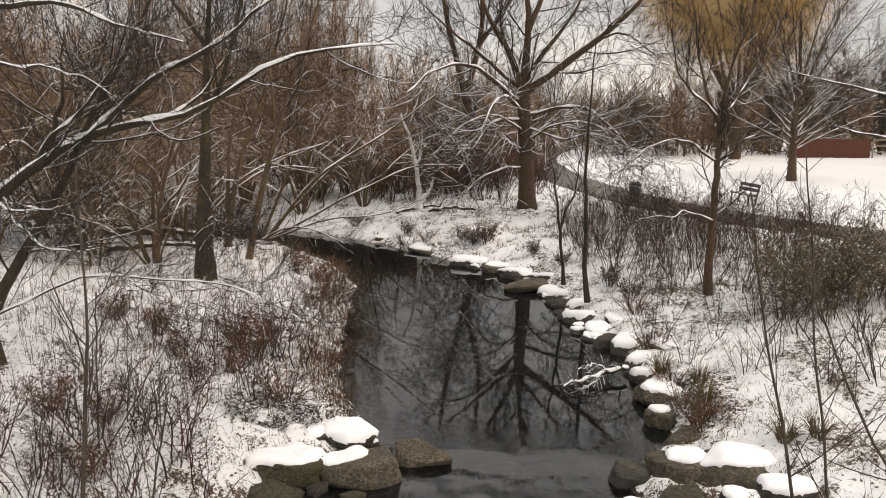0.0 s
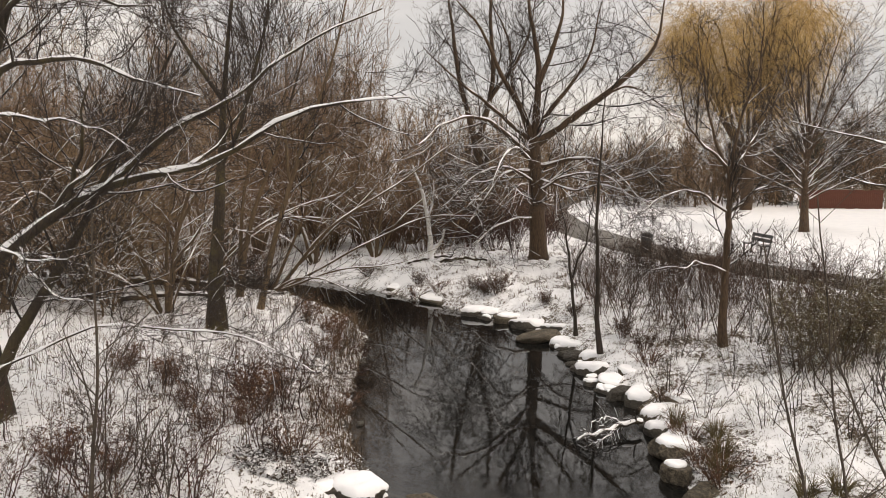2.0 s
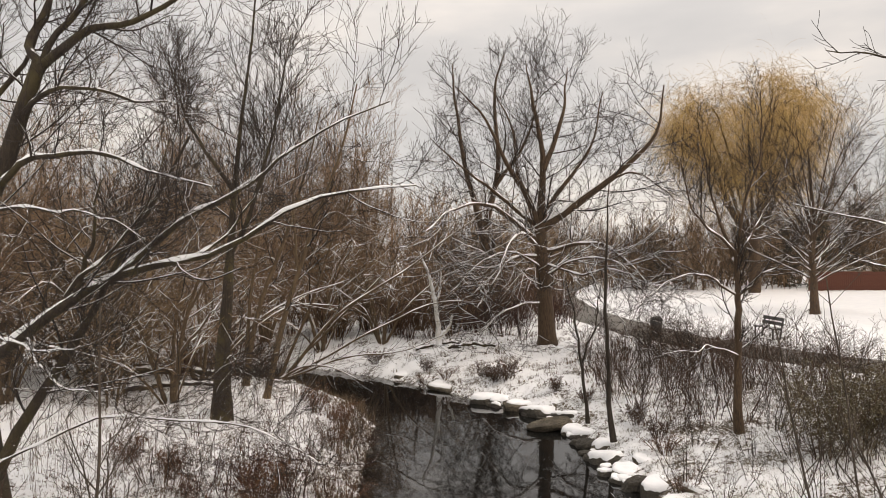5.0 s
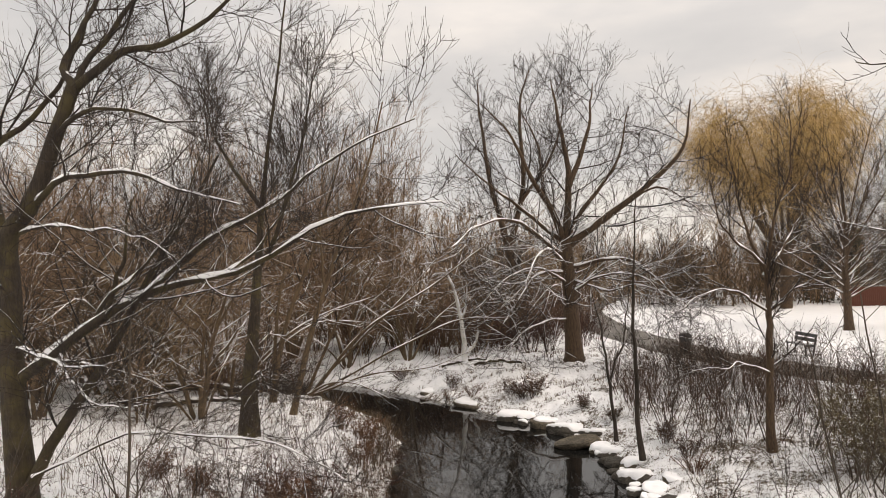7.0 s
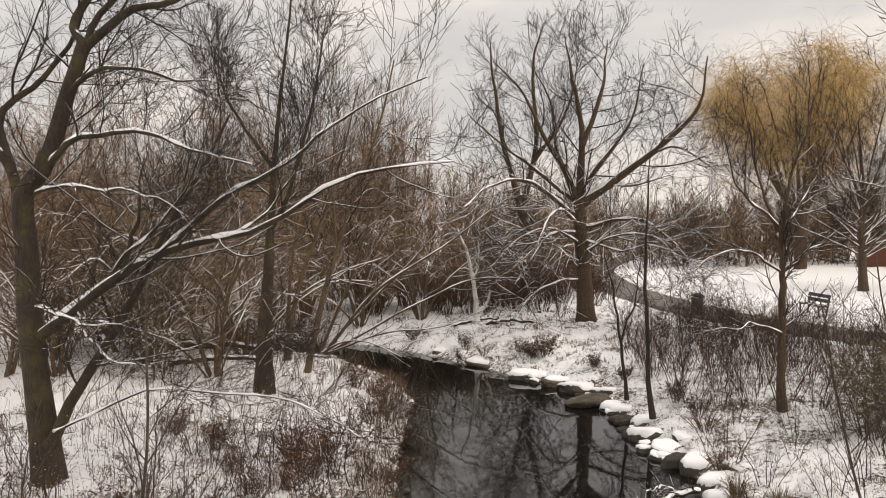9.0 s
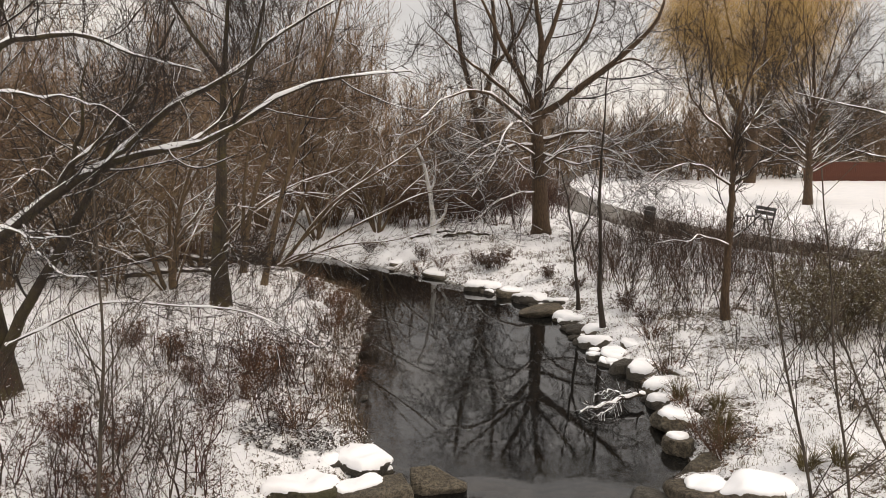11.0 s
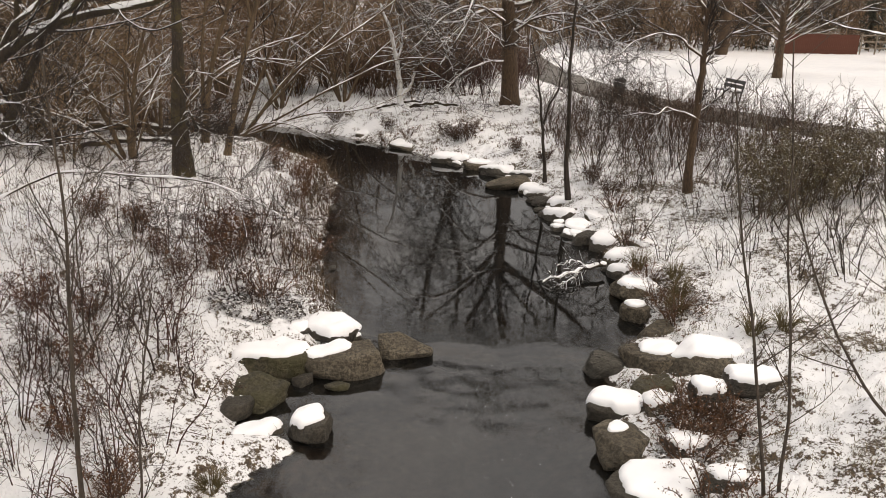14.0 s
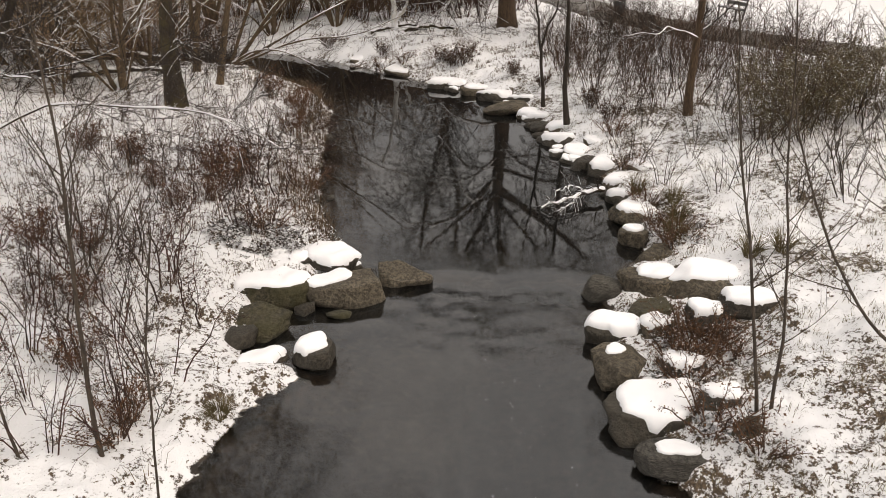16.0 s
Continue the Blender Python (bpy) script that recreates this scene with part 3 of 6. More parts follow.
# left group at the sill
boulder((-2.24, 9.55, 0.02), (0.64, 0.46, 0.40), 3, 1, stone_moss, 0.95, 0.09, (0, 0.08), label="mossy boulder with a thick smooth cap of snow", cuts=3)
boulder((-1.16, 9.56, 0.0), (0.68, 0.42, 0.36), 8, 2, stone_m, 0.62, 0.06, (-0.42, 0.3), label="rough grey boulder half covered with snow", cuts=4)
boulder((-0.40, 10.08, -0.08), (0.56, 0.40, 0.38), -32, 3, stone_m, 0, label="bare moss-grown boulder on the sill", tilt=14, cuts=9)
boulder((-2.20, 8.68, -0.05), (0.50, 0.42, 0.36), -24, 4, stone_moss, 0, label="bare wet boulder green with moss", tilt=18, cuts=9)
boulder((-1.40, 7.86, -0.02), (0.32, 0.28, 0.30), 15, 5, stone_dark, 0.82, 0.07, (-0.2, 0.15), label="small dark boulder with a cap of snow", cuts=4)
boulder((-3.16, 9.55, 0.24), (0.44, 0.28, 0.24), -12, 6, stone_moss, 0, label="flat mossy stone set in the bank")
boulder((-1.70, 9.12, -0.08), (0.20, 0.14, 0.14), 40, 7, stone_dark, 0, name="stone", label="small wet stone beside larger boulders", sub=2)
boulder((-1.20, 9.00, -0.11), (0.24, 0.15, 0.10), 10, 8, stone_moss, 0, name="stone", label="small pale stone barely out of the water", sub=2)
boulder((-2.04, 10.22, 0.20), (0.40, 0.26, 0.16), 20, 9, stone_dark, 1.0, 0.09, label="low stone buried under snow on the bank")
boulder((-1.46, 10.25, 0.14), (0.56, 0.42, 0.24), -14, 10, stone_dark, 1.05, 0.14, label="stone buried under a hanging lip of snow")
boulder((-2.02, 7.68, 0.02), (0.46, 0.20, 0.12), 22, 30, stone_dark, 1.05, 0.08, label="low stone buried under snow on a spit")
# right group below the sill
boulder((2.50, 6.50, 0.0), (0.68, 0.54, 0.36), 12, 11, stone_dark, 0.84, 0.07, (0.12, 0.10), label="large dark boulder under a broad cap of snow", cuts=4)
boulder((2.34, 7.36, 0.0), (0.42, 0.40, 0.36), 35, 12, stone_m, 0.32, 0.025, (0.15, 0.3), label="brown boulder with a small patch of snow", cuts=4)
boulder((2.50, 8.20, 0.02), (0.42, 0.30, 0.30), -8, 13, stone_dark, 0.92, 0.09, label="dark boulder capped with snow in the shallows", cuts=3)
boulder((2.64, 9.40, -0.02), (0.46, 0.40, 0.34), 12, 14, stone_layer, 0, label="bare layered stone at the end of the sill", cuts=8)
boulder((3.28, 9.24, 0.10), (0.50, 0.42, 0.42), -6, 15, stone_m, 0.7, 0.05, (0.3, 0.4), label="rounded boulder partly covered with snow", cuts=3)
boulder((4.04, 9.04, 0.22), (0.70, 0.46, 0.46), -4, 16, stone_m, 0.8, 0.06, (0, 0.22), label="long block of stone with a thick snow cover", cuts=3)
boulder((2.50, 5.68, -0.02), (0.44, 0.28, 0.28), -6, 17, stone_layer, 0.5, 0.04, (0.05, 0.25), label="wet flat stone with a strip of snow", cuts=5)
boulder((3.08, 8.60, 0.06), (0.38, 0.28, 0.28), 14, 18, stone_moss, 0, label="bare mossy stone among snowy ones", cuts=3)
boulder((2.98, 8.04, 0.10), (0.28, 0.28, 0.32), 0, 19, stone_m, 0.8, 0.07, cuts=3)
boulder((3.61, 8.04, 0.30), (0.30, 0.24, 0.28), 22, 20, stone_dark, 0.85, 0.08, cuts=3)
boulder((4.18, 8.07, 0.44), (0.46, 0.30, 0.26), -16, 21, stone_dark, 0.9, 0.07, cuts=3)
boulder((3.00, 7.10, 0.12), (0.36, 0.26, 0.26), 10, 22, stone_dark, 0.85, 0.07, (0.1, 0.1))
boulder((3.20, 6.34, 0.22), (0.42, 0.30, 0.22), 24, 23, stone_dark, 0.6, 0.05, (0.1, 0.2))
boulder((3.40, 5.72, 0.34), (0.40, 0.22, 0.16), -12, 27, stone_m, 0, label="flat brown stone sunk in the snowy bank")
boulder((3.64, 10.20, 0.10), (0.44, 0.30, 0.30), 20, 24, stone_m, 0.0, label="wet brown stone under dead brush")
boulder((3.54, 11.10, 0.08), (0.34, 0.30, 0.28), 8, 25, stone_m, 0.6, 0.06, (0.1, 0.25), cuts=4)
boulder((3.78, 11.98, 0.12), (0.54, 0.44, 0.32), -14, 26, stone_m, 0.8, 0.08, (0.2, 0.15), cuts=4)
# the line of edging stones up the outer bend: place of the foot at the water, width
EDGE = [(-0.3, 25.2, 1.65), (0.45, 23.4, 0.79), (1.05, 23.3, 0.78), (1.5, 22.4, 0.81), (2.05, 21.6, 0.83), (2.8, 20.9, 0.8), (2.2, 20.0, 1.2), (3.28, 19.0, 1.15), (2.86, 18.1, 0.48), (3.38, 17.7, 0.74),
        (3.08, 16.75, 0.64), (3.33, 15.65, 0.60), (3.9, 16.0, 0.72), (3.34, 15.0, 0.44), (3.7, 14.5, 0.62), (3.84, 13.6, 0.58), (4.3, 16.9, 0.6), (4.0, 18.3, 0.6), (4.5, 15.2, 0.5), (3.6, 20.1, 0.7), (3.2, 21.6, 0.6), (2.5, 22.5, 0.6),
        (1.9, 23.2, 0.5), (0.9, 24.2, 0.6), (4.35, 13.9, 0.5), (3.55, 12.9, 0.40), (4.15, 12.6, 0.42), (2.75, 19.4, 0.5), (3.75, 17.0, 0.5), (-1.5, 26.6, 0.7), (-2.6, 27.9, 0.6), (3.65, 19.5, 0.5)]
for i, (bx, by, bw) in enumerate(EDGE):
    r = random.Random(i + 40)
    low = bw > 1.0
    half = 0.77 * bw
    boulder((bx + 0.22, by + 0.32 * bw, (0.0 if low else 0.02) + 0.05 * r.random() + 0.24 * max(0.0, bx - 3.7)), (half * r.uniform(0.85, 1.2), half * r.uniform(0.55, 0.95), (0.20 if low else 0.24 + 0.08 * r.random()) * (1.1 if bw > 0.6 else 0.9)), r.uniform(-50, 35), 40 + i,
            stone_dark if i % 3 else stone_m, (r.uniform(0.92, 1.08) if i % 5 != 3 else 0.55) if i not in (6, 8, 13) else 0.0, 0.075, (0.06, 0.12), cuts=7, tilt=r.uniform(-11, 11), label="edging boulder with a snow cap along the creek's bend" if i not in (6, 8, 13) else "bare dark edging stone low in the creek's water", group="edging stones", sub=3)
for i in range(54):
    r = random.Random(i + 400)
    line = RIGHT_BANK if i % 5 else LEFT_BANK
    j = r.choice(range(8, 17))
    f = r.random()
    x, y = (line[j][0] * (1 - f) + line[j + 1][0] * f, line[j][1] * (1 - f) + line[j + 1][1] * f)
    s = r.uniform(0.09, 0.24)
    boulder((x + r.uniform(-0.25, 0.25), y, 0.0), (s * 1.3, s, s * 0.8), r.uniform(0, 180), 500 + i, stone_dark, 0.7 if r.random() < 0.5 else 0, 0.04, name="stone", label="small wet stone at the water's edge", group="bank stones", sub=2, cuts=5)


# ---- trees with known shapes ----
near_levels = [dict(n=9, k=10, length=(0.8, 2.8), angle=48, up=0.06, wob=0.10, lo=0.12, short=0.3, rr=0.40, rmin=0.007, rmax=0.026),
               dict(n=9, k=7, length=(0.4, 1.5), angle=44, up=0.06, wob=0.10, lo=0.12, rr=0.5, rmin=0.0055, short=0.35),
               dict(n=6, k=5, length=(0.2, 0.75), angle=42, up=0.08, wob=0.08, lo=0.12, rr=0.6, rmin=0.0042, short=0.35)]
build_tree("leaning_tree", (-7.75, 11.8, zat(-7.75, 11.8) - 0.1), [
    ([(-7.75, 11.8, 0.55), (-8.05, 11.86, 2.83), (-8.14, 11.86, 4.55), (-8.14, 11.86, 5.54), (-7.78, 11.86, 6.09), (-7.42, 11.86, 7.08), (-6.97, 11.86, 8.17)], 0.225, 0.11),
    ([(-8.1, 11.86, 3.1), (-7.42, 11.77, 3.55), (-6.33, 11.67, 4.28), (-5.61, 11.58, 4.64), (-4.71, 11.4, 4.82), (-3.8, 11.31, 5), (-2.62, 11.22, 5.72), (-1.63, 11.13, 5.91), (-0.72, 11.04, 6)], 0.105, 0.012),
    ([(-5.7, 11.58, 4.55), (-4.53, 11.49, 5.45), (-3.62, 11.4, 5.91), (-2.9, 11.4, 6.45), (-2.17, 11.31, 6.9), (-1.09, 11.22, 7.35)], 0.055, 0.01),
    ([(-6.97, 11.86, 8.12), (-6.06, 11.67, 8.62), (-5.16, 11.58, 8.8), (-4.16, 11.4, 9.34), (-3.44, 11.31, 10.25)], 0.085, 0.015),
    ([(-6.97, 11.86, 8.12), (-7.24, 12.04, 8.62), (-6.97, 12.31, 9.53), (-6.61, 12.49, 10.79), (-6.43, 12.67, 11.88)], 0.08, 0.015),
    ([(-8.14, 11.86, 5.54), (-8.51, 11.86, 6.27), (-8.87, 11.77, 6.72), (-9.41, 11.77, 7.99), (-9.59, 11.77, 9.98)], 0.10, 0.02),
    ([(-8.33, 11.86, 6), (-8.6, 12.04, 7.08), (-7.87, 12.31, 7.9), (-7.33, 12.49, 8.98), (-7.15, 12.67, 10.07)], 0.08, 0.015),
    ([(-7.78, 11.86, 6.09), (-6.97, 11.58, 6.54), (-5.79, 11.4, 6.63), (-4.8, 11.13, 6.27), (-3.8, 10.86, 6)], 0.065, 0.012),
    ([(-7.33, 11.86, 7.31), (-6.43, 11.49, 7.71), (-5.25, 11.22, 7.44), (-4.43, 10.86, 7.26)], 0.05, 0.01),
    ([(-7.69, 11.67, 1.29), (-7.24, 11.77, 2.29), (-6.79, 11.86, 3.01), (-6.24, 11.95, 4), (-5.79, 12.13, 4.91), (-5.34, 12.22, 5.63), (-4.62, 12.31, 6.99)], 0.11, 0.02),
    ([(-7.51, 11.58, 1.65), (-6.88, 11.31, 1.92), (-5.61, 10.95, 2.47), (-4.34, 10.59, 2.56), (-3.35, 10.23, 2.56), (-2.62, 9.86, 2.47), (-1.9, 9.5, 2.19)], 0.024, 0.006),
    ([(-6.33, 11.67, 4.28), (-6.06, 11.58, 4.91), (-5.93, 11.58, 5.54), (-5.88, 11.67, 6.27)], 0.05, 0.01),
    ([(-8.05, 11.86, 3.73), (-7.24, 11.4, 3.64), (-6.52, 11.04, 3.46), (-5.7, 10.68, 3.64)], 0.04, 0.008),
    ([(-8.0, 11.86, 5.65), (-7.3, 11.6, 5.78), (-6.5, 11.4, 5.72), (-5.6, 11.2, 5.6), (-4.9, 11.1, 5.2)], 0.036, 0.007),
    ([(-6.6, 11.7, 4.12), (-6.1, 11.6, 4.7), (-5.5, 11.5, 5.2), (-4.9, 11.3, 6.0), (-4.4, 11.2, 7.0)], 0.040, 0.007),
    ([(-4.2, 11.35, 4.92), (-3.5, 11.5, 5.6), (-3.1, 11.6, 6.4), (-2.9, 11.7, 7.4)], 0.026, 0.006),
    ([(-7.2, 11.75, 3.7), (-6.7, 11.4, 3.2), (-6.0, 11.0, 2.9), (-5.1, 10.6, 3.0)], 0.026, 0.006),
    ([(-6.97, 11.86, 8.17), (-6.2, 12.0, 9.4), (-5.2, 12.1, 10.6), (-4.6, 12.2, 11.9)], 0.060, 0.010),
], near_levels, bark_grey, twig_m, "large leaning bare tree with long snow-lined limbs over the bank", 11, snow_levels=1, fine=1, drift=0.013)

mid_levels = [dict(n=12, k=8, length=(1.2, 3.6), angle=42, up=0.08, wob=0.09, lo=0.2, rr=0.42, rmin=0.011, rmax=0.04),
              dict(n=10, k=5, length=(0.6, 1.9), angle=42, up=0.08, wob=0.10, lo=0.12, rr=0.5, rmin=0.008),
              dict(n=7, k=4, length=(0.25, 0.9), angle=40, up=0.09, wob=0.09, lo=0.15, rr=0.55, rmin=0.006)]
build_tree("broad_tree", (3.5, 29.9, zat(3.5, 29.9) - 0.1), [
    ([(3.5, 29.9, 0.9), (3.4, 29.9, 3.4), (3.3, 29.9, 5.2), (3.3, 29.9, 6.6)], 0.36, 0.20),
    ([(3.3, 29.9, 5.6), (2.6, 29.7, 7.3), (1.8, 29.4, 8.7), (1.0, 29.2, 10.3), (-0.2, 29.0, 11.6)], 0.16, 0.02),
    ([(3.3, 29.9, 6.5), (3.4, 30.1, 8.9), (3.0, 30.3, 11.4), (2.8, 30.5, 12.8)], 0.17, 0.02),
    ([(3.4, 29.9, 8.2), (4.3, 30.4, 10.6), (4.6, 31.0, 12.7)], 0.13, 0.02),
    ([(3.3, 29.9, 5.8), (5.1, 29.6, 7.1), (6.8, 29.2, 8.4), (7.8, 28.8, 9.6), (8.0, 28.5, 11.4)], 0.20, 0.025),
    ([(3.2, 29.9, 5.3), (1.3, 28.9, 6.7), (-0.2, 28.0, 6.6), (-1.3, 27.0, 5.7)], 0.10, 0.018),
    ([(3.4, 29.9, 4.9), (5.3, 29.1, 5.2), (6.5, 28.3, 4.4), (7.3, 27.5, 3.3)], 0.09, 0.018),
    ([(3.3, 29.8, 2.8), (2.2, 29.4, 2.7), (1.2, 29.0, 2.1), (0.7, 28.5, 1.6)], 0.06, 0.02),
    ([(3.3, 29.9, 4.7), (2.0, 29.3, 4.6), (1.0, 28.6, 3.3), (0.6, 28.0, 2.8)], 0.075, 0.016),
    ([(3.4, 29.8, 4.4), (4.8, 28.8, 4.0), (5.8, 28.0, 4.2), (7.0, 27.3, 3.6)], 0.05, 0.015),
    ([(3.2, 29.7, 5.0), (2.4, 28.4, 5.6), (1.8, 27.4, 5.2), (1.4, 26.6, 4.2)], 0.075, 0.016),
    ([(3.3, 29.9, 6.0), (2.4, 30.4, 8.2), (2.2, 30.8, 10.2), (1.4, 31.2, 12.0)], 0.11, 0.018),
    ([(3.3, 29.9, 6.4), (4.6, 30.2, 8.0), (5.6, 30.4, 9.6), (6.0, 30.5, 11.6)], 0.11, 0.018),
    ([(3.2, 29.9, 5.9), (1.6, 29.8, 7.2), (0.0, 29.6, 8.4), (-1.2, 29.4, 9.6)], 0.10, 0.016),
    ([(6.0, 29.4, 7.8), (6.9, 29.0, 8.0), (7.8, 28.6, 7.4), (8.6, 28.3, 6.6)], 0.06, 0.014),
    ([(3.3, 29.8, 4.2), (2.0, 28.9, 4.9), (0.6, 28.0, 4.4), (-0.4, 27.4, 3.4)], 0.055, 0.014),
    ([(3.4, 29.8, 3.9), (4.6, 28.8, 4.6), (6.0, 27.8, 4.4), (7.0, 27.2, 3.0)], 0.055, 0.014),
], [dict(n=9, k=9, length=(1.4, 4.0), angle=54, up=0.03, wob=0.10, lo=0.1, hi=0.95, rr=0.34, rmin=0.018, rmax=0.045, short=0.4),
    dict(n=7, k=6, length=(0.8, 2.2), angle=46, up=0.05, wob=0.11, lo=0.12, rr=0.5, rmin=0.011, short=0.35),
    dict(n=4, k=4, length=(0.4, 1.2), angle=44, up=0.07, wob=0.11, lo=0.15, rr=0.5, rmin=0.0065, short=0.3),
    dict(n=3, k=3, length=(0.2, 0.6), angle=42, up=0.08, wob=0.1, lo=0.2, rr=0.6, rmin=0.0055)], bark_brown, twig_m, "broad old bare tree with spreading snow-lined limbs by the path", 12, snow_levels=2, fine=2, drift=0.016)
build_tree("forked_tree", (1.4, 39, zat(1.4, 39) - 0.1), [
    ([(1.4, 39, 0.9), (1.4, 39, 4.1), (1.2, 39, 5.9)], 0.32, 0.22),
    ([(1.2, 39, 5.8), (0.3, 39, 9.3), (-0.2, 39, 12.7), (-0.4, 39, 15)], 0.19, 0.025),
    ([(1.2, 39, 5.8), (2.0, 39, 9.2), (1.9, 39, 13.5), (2.4, 39, 15.5)], 0.19, 0.025),
    ([(1.6, 39, 8), (3.6, 38.6, 11), (4.2, 38.5, 13.5)], 0.12, 0.02),
], [dict(n=10, k=7, length=(1.4, 3.8), angle=40, up=0.08, wob=0.09, lo=0.15, rr=0.42, rmin=0.016, rmax=0.045), dict(n=7, k=5, length=(0.7, 2.0), angle=42, up=0.08, wob=0.10, lo=0.12, rr=0.5, rmin=0.011), dict(n=4, k=3, length=(0.3, 1.0), angle=40, up=0.09, wob=0.09, lo=0.15, rr=0.55, rmin=0.008)], bark_brown, twig_m, "tall forked bare tree at the edge of the wood", 13, fine=1)
build_tree("young_tree", (6.2, 16.4, zat(6.2, 16.4) - 0.05), [
    ([(6.2, 16.4, 0.8), (6.2, 16.4, 2.8), (6.2, 16.4, 4.0), (6.1, 16.4, 4.9)], 0.095, 0.05),
    ([(6.1, 16.4, 4.8), (5.7, 16.6, 6.2), (5.5, 16.8, 7.8)], 0.042, 0.008),
    ([(6.15, 16.4, 4.4), (6.3, 16.3, 5.8), (6.6, 16.1, 7.1), (6.6, 16.0, 8.4)], 0.045, 0.008),
    ([(6.15, 16.4, 3.9), (5.5, 16.1, 4.3), (4.8, 15.9, 4.4), (4.0, 15.6, 4.0)], 0.03, 0.008),
    ([(6.2, 16.4, 3.9), (6.6, 16.2, 4.3), (7.1, 16.0, 4.7), (7.6, 15.8, 5.6)], 0.03, 0.008),
    ([(6.15, 16.4, 2.55), (5.4, 16.1, 2.8), (5.0, 15.7, 2.75), (4.2, 15.4, 2.75)], 0.022, 0.008),
    ([(6.1, 16.4, 4.7), (6.9, 16.9, 5.6), (7.7, 17.2, 6.9)], 0.04, 0.008),
    ([(6.1, 16.4, 4.9), (5.1, 16.0, 5.8), (4.7, 15.6, 6.9)], 0.035, 0.008),
], [dict(n=11, k=7, length=(0.5, 2.0), angle=40, up=0.10, wob=0.08, lo=0.25, rr=0.5, rmin=0.006, rmax=0.02),
    dict(n=8, k=5, length=(0.25, 0.9), angle=42, up=0.08, wob=0.13, lo=0.15, rr=0.6, rmin=0.004),
    dict(n=4, k=4, length=(0.12, 0.4), angle=40, up=0.1, wob=0.12, lo=0.2, rr=0.6, rmin=0.003)], bark_brown, twig_m, "young bare tree with a straight slim trunk on the snowy slope", 14, snow_levels=1)
slim = [dict(n=16, k=6, length=(0.35, 1.3), angle=42, up=0.12, wob=0.10, lo=0.2, rr=0.4, rmin=0.005, rmax=0.015), dict(n=5, k=4, length=(0.15, 0.5), angle=40, up=0.1, wob=0.1, lo=0.2, rr=0.6, rmin=0.003)]
build_tree("slim_tree", (3.6, 17.6, zat(3.6, 17.6) - 0.05), [([(3.6, 17.6, 0.3), (3.5, 17.7, 2.6), (3.5, 17.7, 4.6), (3.6, 17.7, 6.6)], 0.065, 0.012)], slim, sapling_m, twig_m, "slim upright young tree beside the edging stones", 15)
build_tree("slim_tree", (3.25, 19.0, zat(3.25, 19.0) - 0.05), [([(3.25, 19, 0.4), (3.05, 19, 2.5), (2.7, 19.0, 4.2)], 0.05, 0.01), ([(3.1, 19, 2.0), (3.5, 18.9, 3.3), (3.6, 18.8, 4.4)], 0.03, 0.008)], slim, sapling_m, twig_m, "thin crooked young tree beside the edging stones", 16)
lawn_limbs = []
for i in range(24):
    a, q = i * 2.4, i / 23
    far = 5.6 * math.sin(math.pi * (0.36 + 0.50 * q))
    z0, z1 = 2.9 + 3.2 * q, 5.2 + 7.6 * q
    ca, sa = math.cos(a), math.sin(a)
    lawn_limbs.append(([(19.85, 41.3, z0), (19.85 + 0.5 * far * ca, 41.3 + 0.5 * far * sa, z0 + 0.55 * (z1 - z0)), (19.85 + far * ca, 41.3 + far * sa, z1)], 0.055, 0.012))
build_tree("lawn_tree", (19.9, 41.3, zat(19.9, 41.3) - 0.1), [([(19.9, 41.3, 0.9), (19.8, 41.3, 4.4), (19.8, 41.3, 7.5), (19.6, 41.3, 10.5)], 0.24, 0.03)] + lawn_limbs,
           [dict(n=10, k=6, length=(1.2, 3.4), angle=46, up=0.05, wob=0.09, lo=0.15, rr=0.45, rmin=0.012, rmax=0.025, short=0.3),
            dict(n=8, k=4, length=(0.7, 1.9), angle=42, up=0.06, wob=0.10, lo=0.15, rr=0.5, rmin=0.010, short=0.3),
            dict(n=4, k=3, length=(0.3, 0.9), angle=40, up=0.08, wob=0.1, lo=0.2, rr=0.6, rmin=0.008)], bark_brown, twig_m, "bare rounded tree standing on the snowy lawn", 17, fine=2)
build_tree("straight_tree", (-6.3, 18.7, zat(-6.3, 18.7) - 0.1), [
    ([(-6.3, 18.7, 0.5), (-6.2, 18.7, 3.2), (-6.0, 18.7, 5.4), (-5.8, 18.7, 7.6), (-5.4, 18.7, 10.6), (-5.1, 18.7, 13.0)], 0.24, 0.02),
    ([(-6.0, 18.7, 5.0), (-5.2, 18.4, 6.6), (-4.6, 18.2, 8.6), (-4.2, 18.0, 10.5)], 0.07, 0.012),
    ([(-5.9, 18.7, 6.6), (-6.9, 18.5, 8.2), (-7.5, 18.4, 10.0)], 0.06, 0.012),
    ([(-6.2, 18.6, 2.0), (-5.9, 18.3, 2.3), (-5.6, 18.2, 2.0)], 0.04, 0.02),
], [dict(n=10, k=7, length=(0.8, 2.6), angle=45, up=0.10, wob=0.13, lo=0.3, rr=0.4, rmin=0.008, rmax=0.03), mid_levels[1], mid_levels[2]], bark_grey, twig_m, "tall straight bare tree on the snowy bank", 18, taper=2.0, fine=1)
